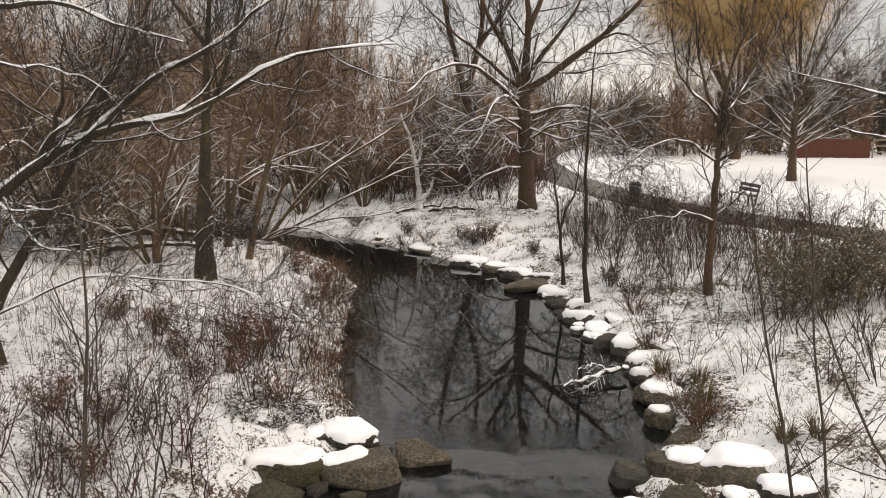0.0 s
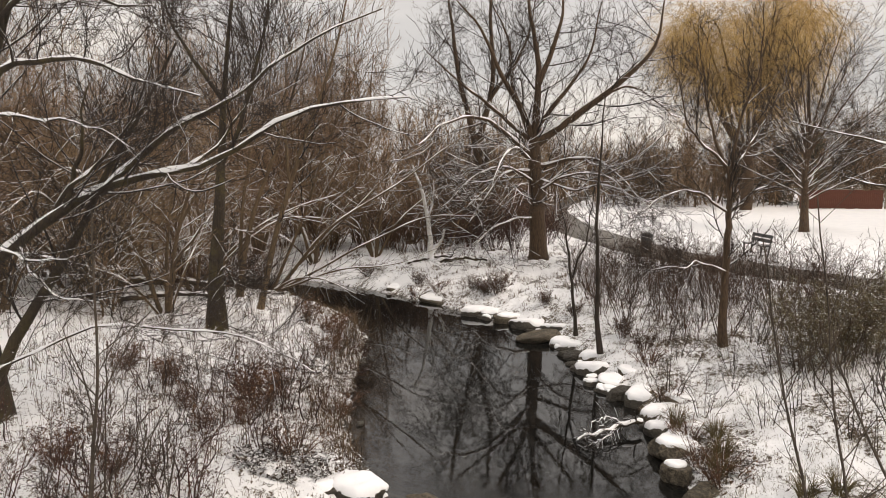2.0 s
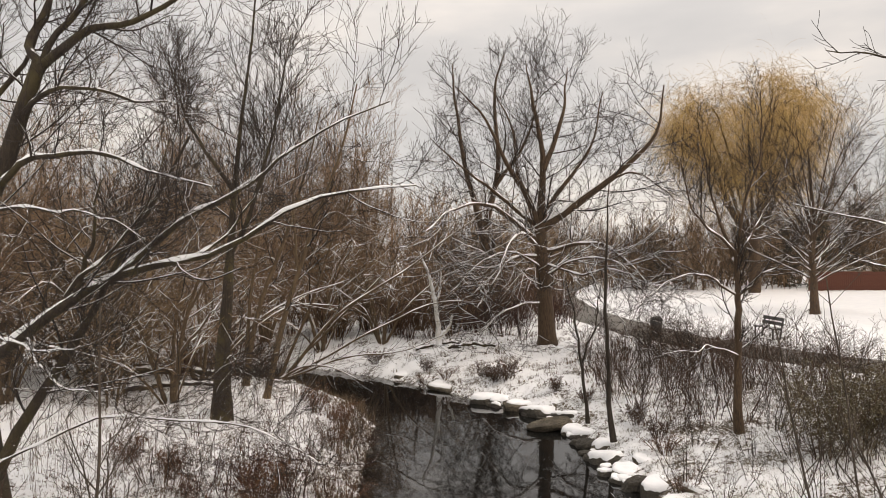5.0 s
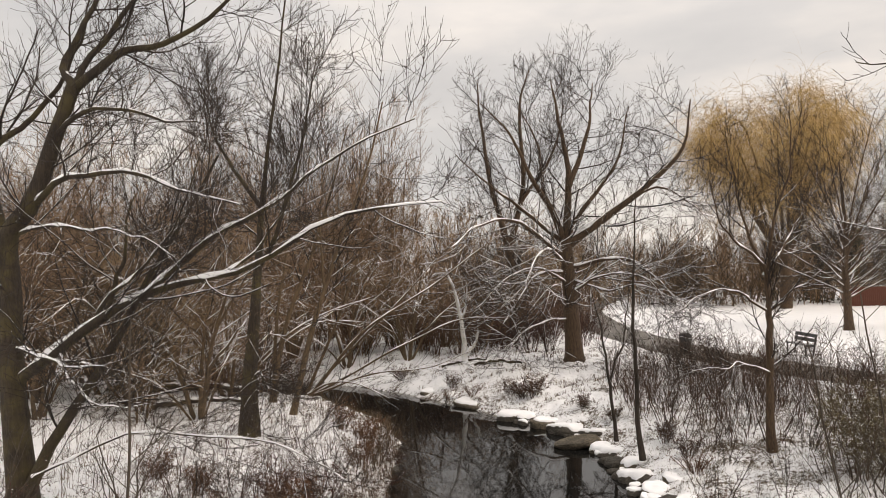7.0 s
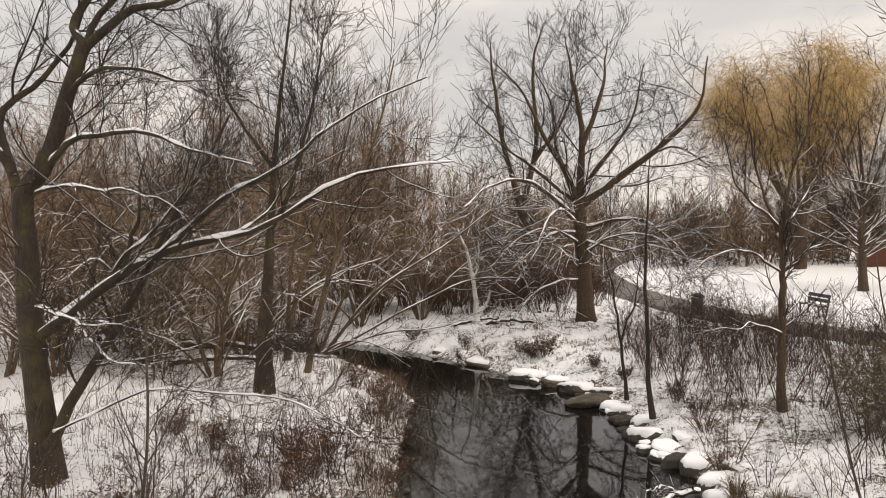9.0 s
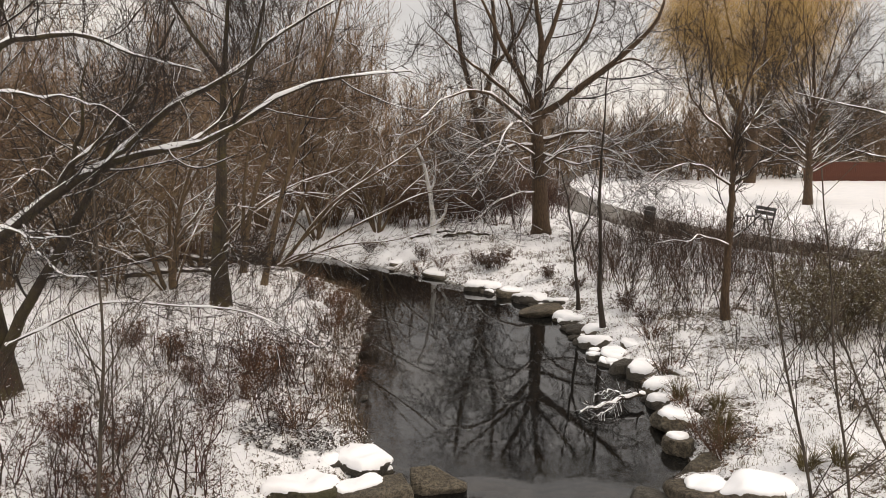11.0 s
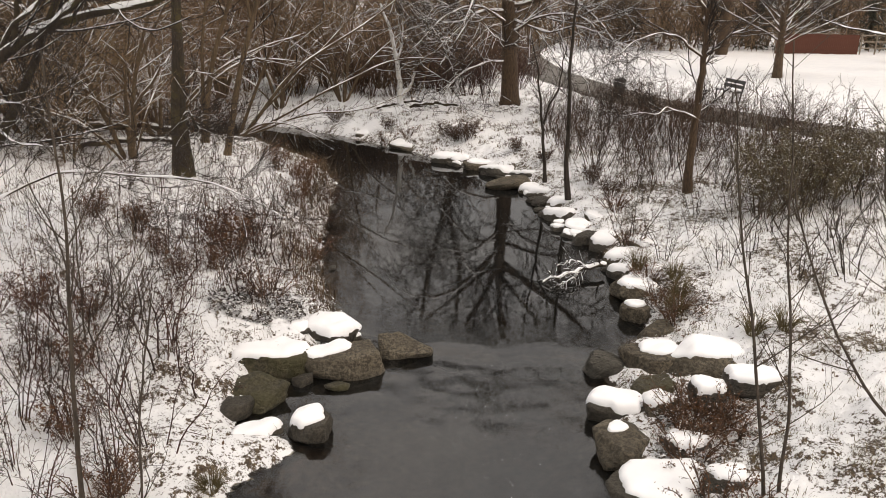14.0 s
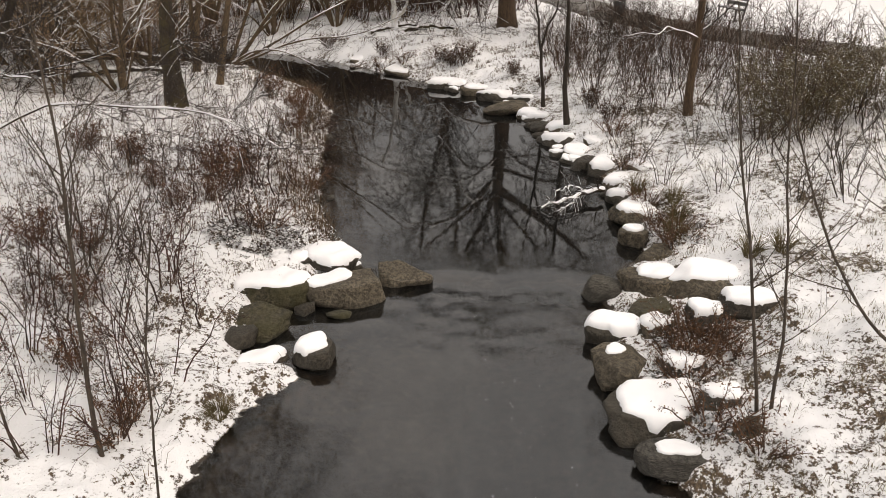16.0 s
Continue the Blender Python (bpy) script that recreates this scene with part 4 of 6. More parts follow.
build_tree("slanting_tree", (-5.8, 21.2, zat(-5.8, 21.2) - 0.1), [
    ([(-5.85, 21.2, 0.4), (-5.6, 21.2, 1.6), (-5.1, 21.2, 3.6), (-4.4, 21.2, 5.6), (-3.5, 21.2, 7.9), (-3.0, 21.2, 9.9)], 0.11, 0.02),
    ([(-4.8, 21.2, 4.4), (-4.9, 21, 6.4), (-4.6, 20.8, 8.4)], 0.05, 0.01)],
    [dict(n=9, k=7, length=(0.8, 2.4), angle=42, up=0.08, wob=0.12, lo=0.3, rr=0.4, rmin=0.008, rmax=0.03), mid_levels[1]], bark_olive, twig_m, "slender bare tree slanting towards the creek", 19)
build_tree("slanting_tree", (-7.0, 23, zat(-7, 23) - 0.1), [
    ([(-7.0, 23, 0.5), (-6.6, 23, 2.8), (-5.8, 23, 5.1), (-4.9, 23, 7.6), (-4.4, 23, 9.6)], 0.10, 0.015), ([(-6.9, 23, 0.6), (-6.9, 23.2, 3), (-6.5, 23.4, 6), (-6.4, 23.5, 9)], 0.08, 0.015)],
    [dict(n=9, k=7, length=(0.8, 2.4), angle=42, up=0.08, wob=0.12, lo=0.3, rr=0.4, rmin=0.008, rmax=0.03), mid_levels[1]], bark_olive, twig_m, "two-stemmed bare tree slanting over the bank", 20)
build_tree("fallen_clump", (-6.6, 26, zat(-6.6, 26) - 0.1), [
    ([(-6.6, 26, 0.3), (-4.4, 25.3, 2.7), (-2.0, 24.7, 4.3), (0.4, 24.0, 6.0)], 0.065, 0.012),
    ([(-6.5, 26, 0.4), (-3.7, 25.3, 1.9), (-1.2, 24.7, 3.1), (0.7, 24.0, 3.3)], 0.05, 0.01),
    ([(-6.5, 26, 0.4), (-4.2, 25.6, 1.2), (-2.2, 25.2, 1.5), (-0.6, 25.0, 2.1)], 0.045, 0.01),
    ([(-6.6, 26, 0.4), (-5.2, 25.3, 3.5), (-4.1, 24.8, 6.2), (-2.8, 24.4, 8.2)], 0.06, 0.012),
    ([(-6.6, 26, 0.4), (-5.0, 25.8, 2.0), (-3.0, 25.4, 3.9), (-1.2, 25.0, 5.8)], 0.06, 0.01),
    ([(-6.6, 26, 0.4), (-5.5, 25.0, 1.0), (-4.4, 24.2, 1.1), (-3.2, 23.6, 0.7)], 0.05, 0.01),
], [dict(n=11, k=7, length=(0.7, 2.6), angle=38, up=0.02, wob=0.10, lo=0.2, rr=0.45, rmin=0.009, rmax=0.03), dict(n=5, k=5, length=(0.3, 1.1), angle=40, up=0.03, wob=0.13, lo=0.15, rr=0.55, rmin=0.006)],
    bark_olive, twig_m, "clump of leaning stems weighed down with snow over the creek", 21, snow_levels=1)
build_tree("dead_snag", (-1.0, 31, zat(-1.0, 31) - 0.1), [
    ([(-1.0, 31, 0.8), (-1.05, 31, 1.5), (-1.1, 31, 2.6), (-1.5, 31, 4.1), (-1.8, 31, 4.9)], 0.14, 0.035),
    ([(-1.1, 31, 2.5), (-0.95, 31, 3.3), (-0.9, 31, 4.3)], 0.07, 0.02), ([(-1.05, 31, 1.2), (-0.6, 30.9, 1.7), (-0.4, 30.8, 2.2)], 0.09, 0.04),
    ([(-1.25, 31, 3.2), (-1.0, 31, 3.8), (-1.1, 31, 4.5)], 0.03, 0.01)],
    [dict(n=3, k=5, length=(0.3, 0.9), angle=50, up=0.0, wob=0.2, lo=0.3, rr=0.5, rmin=0.012)], dead_wood, dead_wood, "bleached broken dead tree stump with bare forks", 22, snow_levels=1)
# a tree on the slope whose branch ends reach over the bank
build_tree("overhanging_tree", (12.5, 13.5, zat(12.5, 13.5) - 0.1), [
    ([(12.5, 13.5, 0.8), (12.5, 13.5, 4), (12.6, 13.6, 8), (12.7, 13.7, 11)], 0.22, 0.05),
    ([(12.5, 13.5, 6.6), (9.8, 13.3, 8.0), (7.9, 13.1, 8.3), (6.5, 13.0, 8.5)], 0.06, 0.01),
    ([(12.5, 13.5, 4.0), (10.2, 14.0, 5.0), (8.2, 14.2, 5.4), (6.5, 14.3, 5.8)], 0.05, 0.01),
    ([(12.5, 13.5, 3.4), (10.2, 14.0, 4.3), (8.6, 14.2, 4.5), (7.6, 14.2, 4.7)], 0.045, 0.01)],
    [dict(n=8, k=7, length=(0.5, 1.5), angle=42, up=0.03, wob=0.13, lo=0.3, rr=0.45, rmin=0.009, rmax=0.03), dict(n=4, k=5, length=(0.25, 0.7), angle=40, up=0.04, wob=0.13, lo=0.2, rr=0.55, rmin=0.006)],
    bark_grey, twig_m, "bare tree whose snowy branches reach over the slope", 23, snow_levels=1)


# ---- willow ----
def willow(base, tall, wide, seed):
    rng = np.random.default_rng(seed)
    root = thing("weeping_willow", base, "golden-yellow weeping willow with long hanging twigs", "tree")
    axes = [([(0, 0, -0.2), (0.1, 0, 2.5), (0, 0, 4.5)], 0.5, 0.38)]
    for i in range(18):
        a = i * 2.4
        w = wide * (0.25 + 0.75 * ((i * 0.618) % 1) ** 0.7)
        top = tall * (0.80 + 0.18 * rng.random()) * (1 - 0.16 * (w / wide))
        axes.append(([(0, 0, 3.5), (0.35 * w * math.cos(a), 0.35 * w * math.sin(a), 0.55 * top), (0.75 * w * math.cos(a), 0.75 * w * math.sin(a), 0.9 * top), (w * math.cos(a), w * math.sin(a), 0.97 * top)], 0.15, 0.025))
    P = wobble(np.array([curve(a[0], 14) for a in axes]), 0.08, rng)
    R = np.array([np.linspace(a[1], a[2], 14) for a in axes])
    part("trunk", quads("trunk", *tubes(P[:1], R[:1], 12), bark_brown), root)
    for j in range(1, len(axes)):
        part("limb", quads("limb", *tubes(P[j:j + 1], R[j:j + 1], 7), bark_brown), root)
    p1, r1 = grow(P[1:], R[1:], 13, 8, (1.5, 4.8), 52, 0.06, 0.12, rng, lo=0.3, rr=0.45, rmin=0.015)
    p2, r2 = grow(p1, r1, 6, 6, (0.8, 2.2), 50, 0.05, 0.15, rng, lo=0.2, rr=0.5, rmin=0.012)
    p3, r3 = grow(p2, r2, 11, 6, (1.0, 5.4), 55, -0.34, 0.08, rng, lo=0.15, rr=0.5, rmin=0.009, short=0.3)
    part("crown", quads("crown", *join([tubes(p1, r1, 4), tubes(p2, r2, 3)]), twig_pale), root, kind="stuff")
    part("hanging_crown", quads("hanging_crown", *ribbons(p3, r3, rng), willow_m), root, "long hanging golden twigs", kind="stuff")
    return root


willow((24.0, 60, zat(24.0, 60)), 18.6, 8.0, 31)


# ---- the wood: a few kinds of tree, repeated ----
def wood_tree(name, tall, stems, lean, bark, twigs, label, seed, dense=1.0, group="trees of the wood"):
    rng = np.random.default_rng(seed)
    axes = []
    for s in range(stems):
        a = rng.random() * 6.28
        l = lean * (0.5 + rng.random()) * (1 if stems > 1 else 0.5)
        h = tall * (0.75 + 0.3 * rng.random())
        side = np.array([math.cos(a), math.sin(a), 0])
        bow = np.array([-side[1], side[0], 0]) * rng.normal() * 0.10 * h
        stem = [0.1 * s * side + np.array([0, 0, -0.3]), 0.3 * l * side + bow + np.array([0, 0, 0.4 * h]), l * side + np.array([0, 0, h])]
        axes.append(([tuple(q) for q in stem], 0.0125 * h ** 0.8 / stems ** 0.3, 0.009))
        along = curve(stem, 40)
        for q in range(4):
            b = a + rng.normal() * 1.7
            s0 = along[int(40 * (0.14 + 0.14 * q))]
            out = np.array([math.cos(b), math.sin(b), 0])
            far = h * (0.14 + 0.16 * rng.random())
            e = s0 + out * far + np.array([0, 0, h * (0.06 + 0.22 * rng.random())])
            axes.append(([tuple(s0), tuple(s0 * 0.5 + e * 0.5 + np.array([0, 0, 0.05 * h * (1 + rng.random())])), tuple(e)], 0.006 * h ** 0.8, 0.009))
    return build_tree(name, (0, 0, 0), axes, [
        dict(n=round(11 * dense), k=6, length=(1.0, 3.8), angle=46, up=0.10, wob=0.11, lo=0.12, rr=0.42, rmin=0.011, rmax=0.024),
        dict(n=round(9 * dense), k=4, length=(0.7, 2.3), angle=42, up=0.10, wob=0.12, lo=0.08, rr=0.5, rmin=0.0085),
        dict(n=round(6 * dense), k=3, length=(0.3, 1.2), angle=40, up=0.10, wob=0.1, lo=0.12, rr=0.6, rmin=0.007)], bark, twigs, label, seed, group, sides=5, snow_levels=1, wob=0.12, fine=2, joints=10, taper=1.3, drift=0.016)


KINDS = [wood_tree("wood_tree", 17, 1, 4.0, bark_brown, twig_wood, "tall bare grey-brown tree in the snowy wood", 51),
         wood_tree("wood_tree", 14, 2, 4.0, bark_olive, twig_wood, "two-stemmed bare tree in the snowy wood", 52, 0.8),
         wood_tree("wood_tree", 10, 3, 4.2, bark_olive, twig_pale, "many-stemmed spreading bare tree in the snowy wood", 53, 0.7),
         wood_tree("wood_tree", 15, 2, 3.6, bark_red, twig_wood, "slender reddish-brown bare tree in the snowy wood", 54, 0.8),
         wood_tree("wood_tree", 8, 3, 3.4, bark_olive, twig_pale, "low tan-twigged bare tree in the snowy wood", 55, 0.7)]


def coppice(name, tall, stems, seed):
    """Many thin upright shoots from one stool."""
    rng = np.random.default_rng(seed)
    axes = []
    for s in range(stems):
        a, l, h = rng.random() * 6.28, 4.2 * rng.random() ** 0.6, tall * (0.7 + 0.35 * rng.random())
        axes.append(([(0.15 * math.cos(a), 0.15 * math.sin(a), -0.3), (0.5 * l * math.cos(a), 0.5 * l * math.sin(a), 0.45 * h), (l * math.cos(a), l * math.sin(a), h)], 0.055, 0.010))
    return build_tree(name, (0, 0, 0), axes, [dict(n=9, k=5, length=(1.0, 3.4), angle=30, up=0.16, wob=0.12, lo=0.38, rr=0.5, rmin=0.014, rmax=0.024, short=0.35), dict(n=7, k=4, length=(0.6, 1.9), angle=30, up=0.14, wob=0.12, lo=0.1, rr=0.6, rmin=0.011, short=0.3),
                      dict(n=4, k=3, length=(0.3, 1.0), angle=32, up=0.1, wob=0.12, lo=0.15, rr=0.7, rmin=0.009)], bark_olive, twig_wood, "cluster of slender upright bare stems in the wood", seed, "trees of the wood", sides=4, snow_levels=1, wob=0.22, fine=3, joints=9, drift=0.014)


KINDS.append(coppice("wood_tree", 12.5, 8, 56))
used = [0] * len(KINDS)


def plant(kind, x, y, turn, size):
    m = pose(x, y, zat(x, y), 0, 0, turn) @ Matrix.Diagonal((size, size, size, 1))
    if not used[kind]:
        KINDS[kind].matrix_basis = m
    else:
        copy_thing(KINDS[kind], m)
    used[kind] += 1


r = random.Random(9)
spots = []
tries = 0
while len(spots) < 36 and tries < 6000:
    tries += 1
    y = 20 + 52 * r.random() ** 1.2
    x = r.uniform(-0.75 * y - 3, 2.5 if y > 33 else -2)
    if y > 44:
        x = r.uniform(-0.75 * y, 5)
    gx, gy = np.array([x]), np.array([y])
    _, d, wet, dp, left = height(gx, gy)
    if wet[0] or d[0] < 1.2 or dp[0] < 3.0:
        continue
    if y < 31 and x > -9.5:
        continue
    if abs(x - 3.4) < 3 and abs(y - 30) < 4 or abs(x + 0.032 * y) < 1.8 and y < 40:
        continue
    if math.atan2(x, y) > -0.15:
        continue
    if any(math.hypot(x - a, y - b) < 1.7 for a, b, *_ in spots):
        continue
    spots.append((x, y))
for i, (x, y) in enumerate(spots):
    plant(r.choice([0, 0, 1, 1, 2, 2, 3, 3, 4]), x, y, r.uniform(0, 360), r.uniform(0.78, 1.12))
for x, y, k, s in [(-13.2, 24, 0, 0.9), (-9.6, 26.5, 0, 0.85), (-14.5, 20, 1, 0.85), (-6.4, 33.6, 3, 0.85), (-6.0, 36.5, 2, 0.9), (-6.4, 36, 0, 0.9), (-9.2, 34.5, 1, 0.95), (-7.6, 41, 1, 1.0), (-0.8, 47, 4, 0.85), (-5.0, 37, 5, 0.9), (-8.8, 40, 5, 1.05), (-6.0, 44, 0, 0.9), (-17, 42, 5, 1.1), (0.8, 50, 2, 0.75), (3.2, 52, 4, 0.95), (-13, 41, 1, 1.0)]:
    plant(k, x, y, r.uniform(0, 360), s)
def arching_tree(seed, label):
    """A low tree whose long limbs arch outwards and carry snow."""
    rng = np.random.default_rng(seed)
    axes = []
    for i in range(8):
        a = i * 2.4 + rng.normal() * 0.4
        far, top = rng.uniform(2.2, 5.2), rng.uniform(2.2, 6.2)
        c, q = math.cos(a), math.sin(a)
        axes.append(([(0.1 * c, 0.1 * q, -0.2), (0.28 * far * c, 0.28 * far * q, 0.5 * top), (0.66 * far * c + 0.3 * rng.normal(), 0.66 * far * q, 0.9 * top), (far * c, far * q, top * rng.uniform(0.75, 1.1))], rng.uniform(0.04, 0.075), 0.009))
    return build_tree("arching_tree", (0, 0, 0), axes, [dict(n=9, k=7, length=(0.8, 2.8), angle=44, up=0.03, wob=0.09, lo=0.2, rr=0.45, rmin=0.009, rmax=0.022), dict(n=7, k=4, length=(0.4, 1.3), angle=42, up=0.05, wob=0.1, lo=0.12, rr=0.5, rmin=0.0065),
                      dict(n=4, k=3, length=(0.2, 0.6), angle=40, up=0.06, wob=0.1, lo=0.15, rr=0.6, rmin=0.005)], bark_olive, twig_wood, label, seed, "arching trees", snow_levels=1, fine=2, sides=6, drift=0.012, joints=12)


arch = [arching_tree(151, "low bare tree with arching snow-lined limbs in the wood"), arching_tree(152, "spreading bare tree with snow along its bent limbs")]
for i, (x, y, q) in enumerate([(-8.6, 21.0, 1.0), (-9.2, 25.2, 1.1), (-11.4, 22.6, 1.0), (-13.2, 20.4, 0.9), (-12.8, 26.4, 1.15), (-16, 24.5, 1.1), (-6.4, 32.6, 1.0), (-9.4, 34.4, 1.1), (-3.6, 32.6, 0.9), (-15.0, 30.5, 1.2), (-18.5, 28, 1.1), (-2.2, 36.4, 1.0), (1.2, 35.8, 0.8)]):
    m = pose(x, y, zat(x, y), 0, 0, r.uniform(0, 360)) @ Matrix.Diagonal((q, q, q, 1))
    if i < 2:
        arch[i].matrix_basis = m
    else:
        copy_thing(arch[i % 2], m)
# trees round the lawn and behind the fence
for x, y, k, s in [(31, 47, 0, 0.8), (36, 52, 2, 1.0), (26, 72, 0, 0.9), (34, 74, 1, 1.0), (42, 70, 0, 1.0), (18, 74, 2, 0.9), (12, 78, 1, 0.9), (8, 84, 2, 0.9),
                   (20, 68, 4, 1.0), (16, 70, 2, 0.8), (27, 67, 2, 0.9), (38, 66, 1, 1.0), (33, 66, 4, 1.1), (24, 78, 1, 1.0), (43, 62, 2, 1.1), (10, 72, 4, 0.9), (6, 66, 2, 0.8), (48, 60, 1, 1.1), (45, 55, 0, 1.0)]:
    plant(k, x, y, r.uniform(0, 360), s)


def far_wood():
    """The wood's depth, where single trees can no longer be told apart."""
    rng = np.random.default_rng(77)
    n = 210
    y = 56 + 60 * rng.random(n) ** 1.3
    x = -rng.random(n) * y * 0.85 + 3
    m = 270
    y2 = 74 + 34 * rng.random(m)
    x2 = rng.uniform(0.02, 0.85, m) * y2
    x, y = np.concatenate([x, x2]), np.concatenate([y, y2])
    n = len(x)
    h = rng.uniform(5, 15, n) * np.where(np.arange(n) >= n - m, 0.55, 1.0)
    h = np.where(x > -0.10 * y, np.minimum(h, 4 + 0.065 * y), h)
    z = height(x, y)[0]
    b = np.stack([x, y, z], -1)
    u = np.linspace(0, 1, 6)[None, :, None]
    lean = np.concatenate([rng.normal(size=(n, 2)) * 1.2, h[:, None]], 1)[:, None, :]
    P = wobble(b[:, None, :] + lean * u, 0.15, rng)
    R = np.linspace(1, 0.25, 6)[None] * (0.009 * h)[:, None]
    p1, r1 = grow(P, R, 12, 5, (1.2, 3.8), 40, 0.12, 0.14, rng, lo=0.04, rr=0.45, rmin=0.024)
    p2, r2 = grow(p1, r1, 8, 3, (0.6, 2.0), 40, 0.10, 0.14, rng, lo=0.1, rr=0.55, rmin=0.019)
    V, F = join([tubes(P, R, 5), ribbons(p1, r1 * 1.2, rng), ribbons(p2, r2, rng)])
    tagged(new("distant_wood", quads("distant_wood", V, F, twig_far)), "distant wood of bare brown trees beyond the creek", "wood", kind="stuff")
    # lower growth that closes the view under the trees
    n = 620
    y = 40 + 50 * rng.random(n)
    x = -rng.random(n) * y * 0.85 + 1.5
    far_right = np.arange(n) > 240
    y = np.where(far_right, 63 + 16 * rng.random(n), y)
    x = np.where(far_right, rng.uniform(0.06, 0.8, n) * y, x)
    h = rng.uniform(2.2, 5.5, n)
    b = np.stack([x, y, height(x, y)[0]], -1)
    u = np.linspace(0, 1, 5)[None, :, None]
    P = wobble(b[:, None, :] + np.concatenate([rng.normal(size=(n, 2)) * 0.8, h[:, None]], 1)[:, None, :] * u, 0.12, rng)
    R = np.linspace(1, 0.3, 5)[None] * (0.010 * h)[:, None]
    p1, r1 = grow(P, R, 11, 4, (0.8, 2.4), 42, 0.12, 0.15, rng, lo=0.03, rr=0.5, rmin=0.018)
    p2, r2 = grow(p1, r1, 6, 3, (0.5, 1.4), 40, 0.10, 0.15, rng, lo=0.1, rr=0.6, rmin=0.015)
    V, F = join([tubes(P, R, 4), ribbons(p1, r1, rng), ribbons(p2, r2, rng)])
    tagged(new("undergrowth", quads("undergrowth", V, F, twig_far)), "brown leafless undergrowth below the distant trees", "undergrowth", kind="stuff")


far_wood()


def conifer(base, tall, seed):
    rng = np.random.default_rng(seed)
    root = thing("conifer", base, "dark evergreen tree behind the garden fence", "tree", "evergreens behind the fence")
    P = np.array([curve([(0, 0, -0.2), (0.1, 0, tall * 0.5), (0, 0, tall)], 10)])
    R = np.linspace(0.2, 0.02, 10)[None]
    part("trunk", quads("trunk", *tubes(P, R, 8), bark_grey), root)
    p1, r1 = grow(P, R, 70, 6, (0.26 * tall, 0.34 * tall), 88, -0.06, 0.05, rng, lo=0.06, rr=0.2, rmin=0.012, short=0.92)
    p2, r2 = grow(p1, r1, 12, 4, (0.3, 0.9), 50, -0.05, 0.08, rng, lo=0.1, rr=0.6, rmin=0.02, short=0.6)
    part("crown", quads("crown", *join([tubes(p1, r1, 3), tubes(p2, r2 * 2.2, 3)]), conifer_m), root, kind="stuff")


for i, (x, y, h) in enumerate([(36.5, 68, 7.5), (32.5, 66, 6.5), (27.5, 72, 6.5), (22.0, 80, 5.0), (39.5, 66, 7.5), (30.0, 68, 5.5), (43, 68, 8.0)]):
    conifer((x, y, zat(x, y)), h, 60 + i)


# ---- shrubs ----
def shrub(name, tall, stems, spread, twigs, label, seed, n1=6, n2=4, rmin=0.003, leaf=None, leaves=0, leaf_size=0.03, r0=0.010, group="", up=0.06, ang=34, bend=0.025):
    rng = np.random.default_rng(seed)
    root = thing(name, (0, 0, 0), label, "shrub", group)
    a = rng.random(stems) * 6.28
    out = spread * np.sqrt(rng.random(stems))
    h = tall * (0.55 + 0.45 * rng.random(stems))
    base = np.stack([0.25 * out * np.cos(a), 0.25 * out * np.sin(a), np.full(stems, -0.1)], -1)
    tip = np.stack([out * np.cos(a), out * np.sin(a), h], -1)
    u = np.linspace(0, 1, 8)[None, :, None]
    P = base[:, None] * (1 - u) + tip[:, None] * u
    P[:, :, 2] = base[:, None, 2] + (h[:, None] + 0.1) * (u[:, :, 0] ** 0.85)
    P = wobble(P, bend * tall, rng)
    R = np.linspace(1, 0.35, 8)[None] * (r0 * (0.7 + 0.6 * rng.random(stems)))[:, None]
    part("stem_clump", quads("stem_clump", *(tubes(P, R, 5) if rmin < 0.005 else tubes(P[:, ::2], R[:, ::2], 3)), twigs), root, kind="stuff")
    p1, r1 = grow(P, R, n1, 5, (0.2 * tall, 0.42 * tall), ang, up, 0.10, rng, lo=0.2, rr=0.6, rmin=rmin)
    groups = [ribbons(p1, r1, rng) if rmin > 0.005 else tubes(p1, r1, 3)]
    if n2:
        p2, r2 = grow(p1, r1, n2, 4, (0.08 * tall, 0.22 * tall), 38, up, 0.12, rng, lo=0.2, rr=0.6, rmin=rmin * 0.8)
        groups.append(ribbons(p2, r2 * 1.2, rng) if rmin > 0.0035 else tubes(p2, r2, 3))
    else:
        p2 = p1
    part("crown", quads("crown", *join(groups), twigs), root, kind="stuff")
    if leaves:
        pts = p2.reshape(-1, 3)
        c = pts[rng.integers(0, len(pts), leaves)] + rng.normal(size=(leaves, 3)) * 0.03
        part("foliage", leaf_cloud("foliage", c, leaf_size, leaf, rng), root, kind="stuff")
    return root


def leaf_cloud(name, c, size, mat, rng, lie=0.6):
    n = len(c)
    s = size * (0.6 + 0.8 * rng.random((n, 1)))
    d = unit(rng.normal(size=(n, 3)) * np.array([1, 1, lie]))
    w = unit(np.cross(d, rng.normal(size=(n, 3)) + np.array([0, 0, 3.0 if lie < 0.5 else 0.0])))
    nrm = np.cross(d, w)
    a, e = c - d * s, c + d * s
    l, g = c + w * s * 0.45 + nrm * s * 0.2, c - w * s * 0.45 + nrm * s * 0.2
    V = np.stack([a, l, e, g], 1).reshape(-1, 3)
    return quads(name, V, np.arange(4 * n).reshape(-1, 4), mat, False)


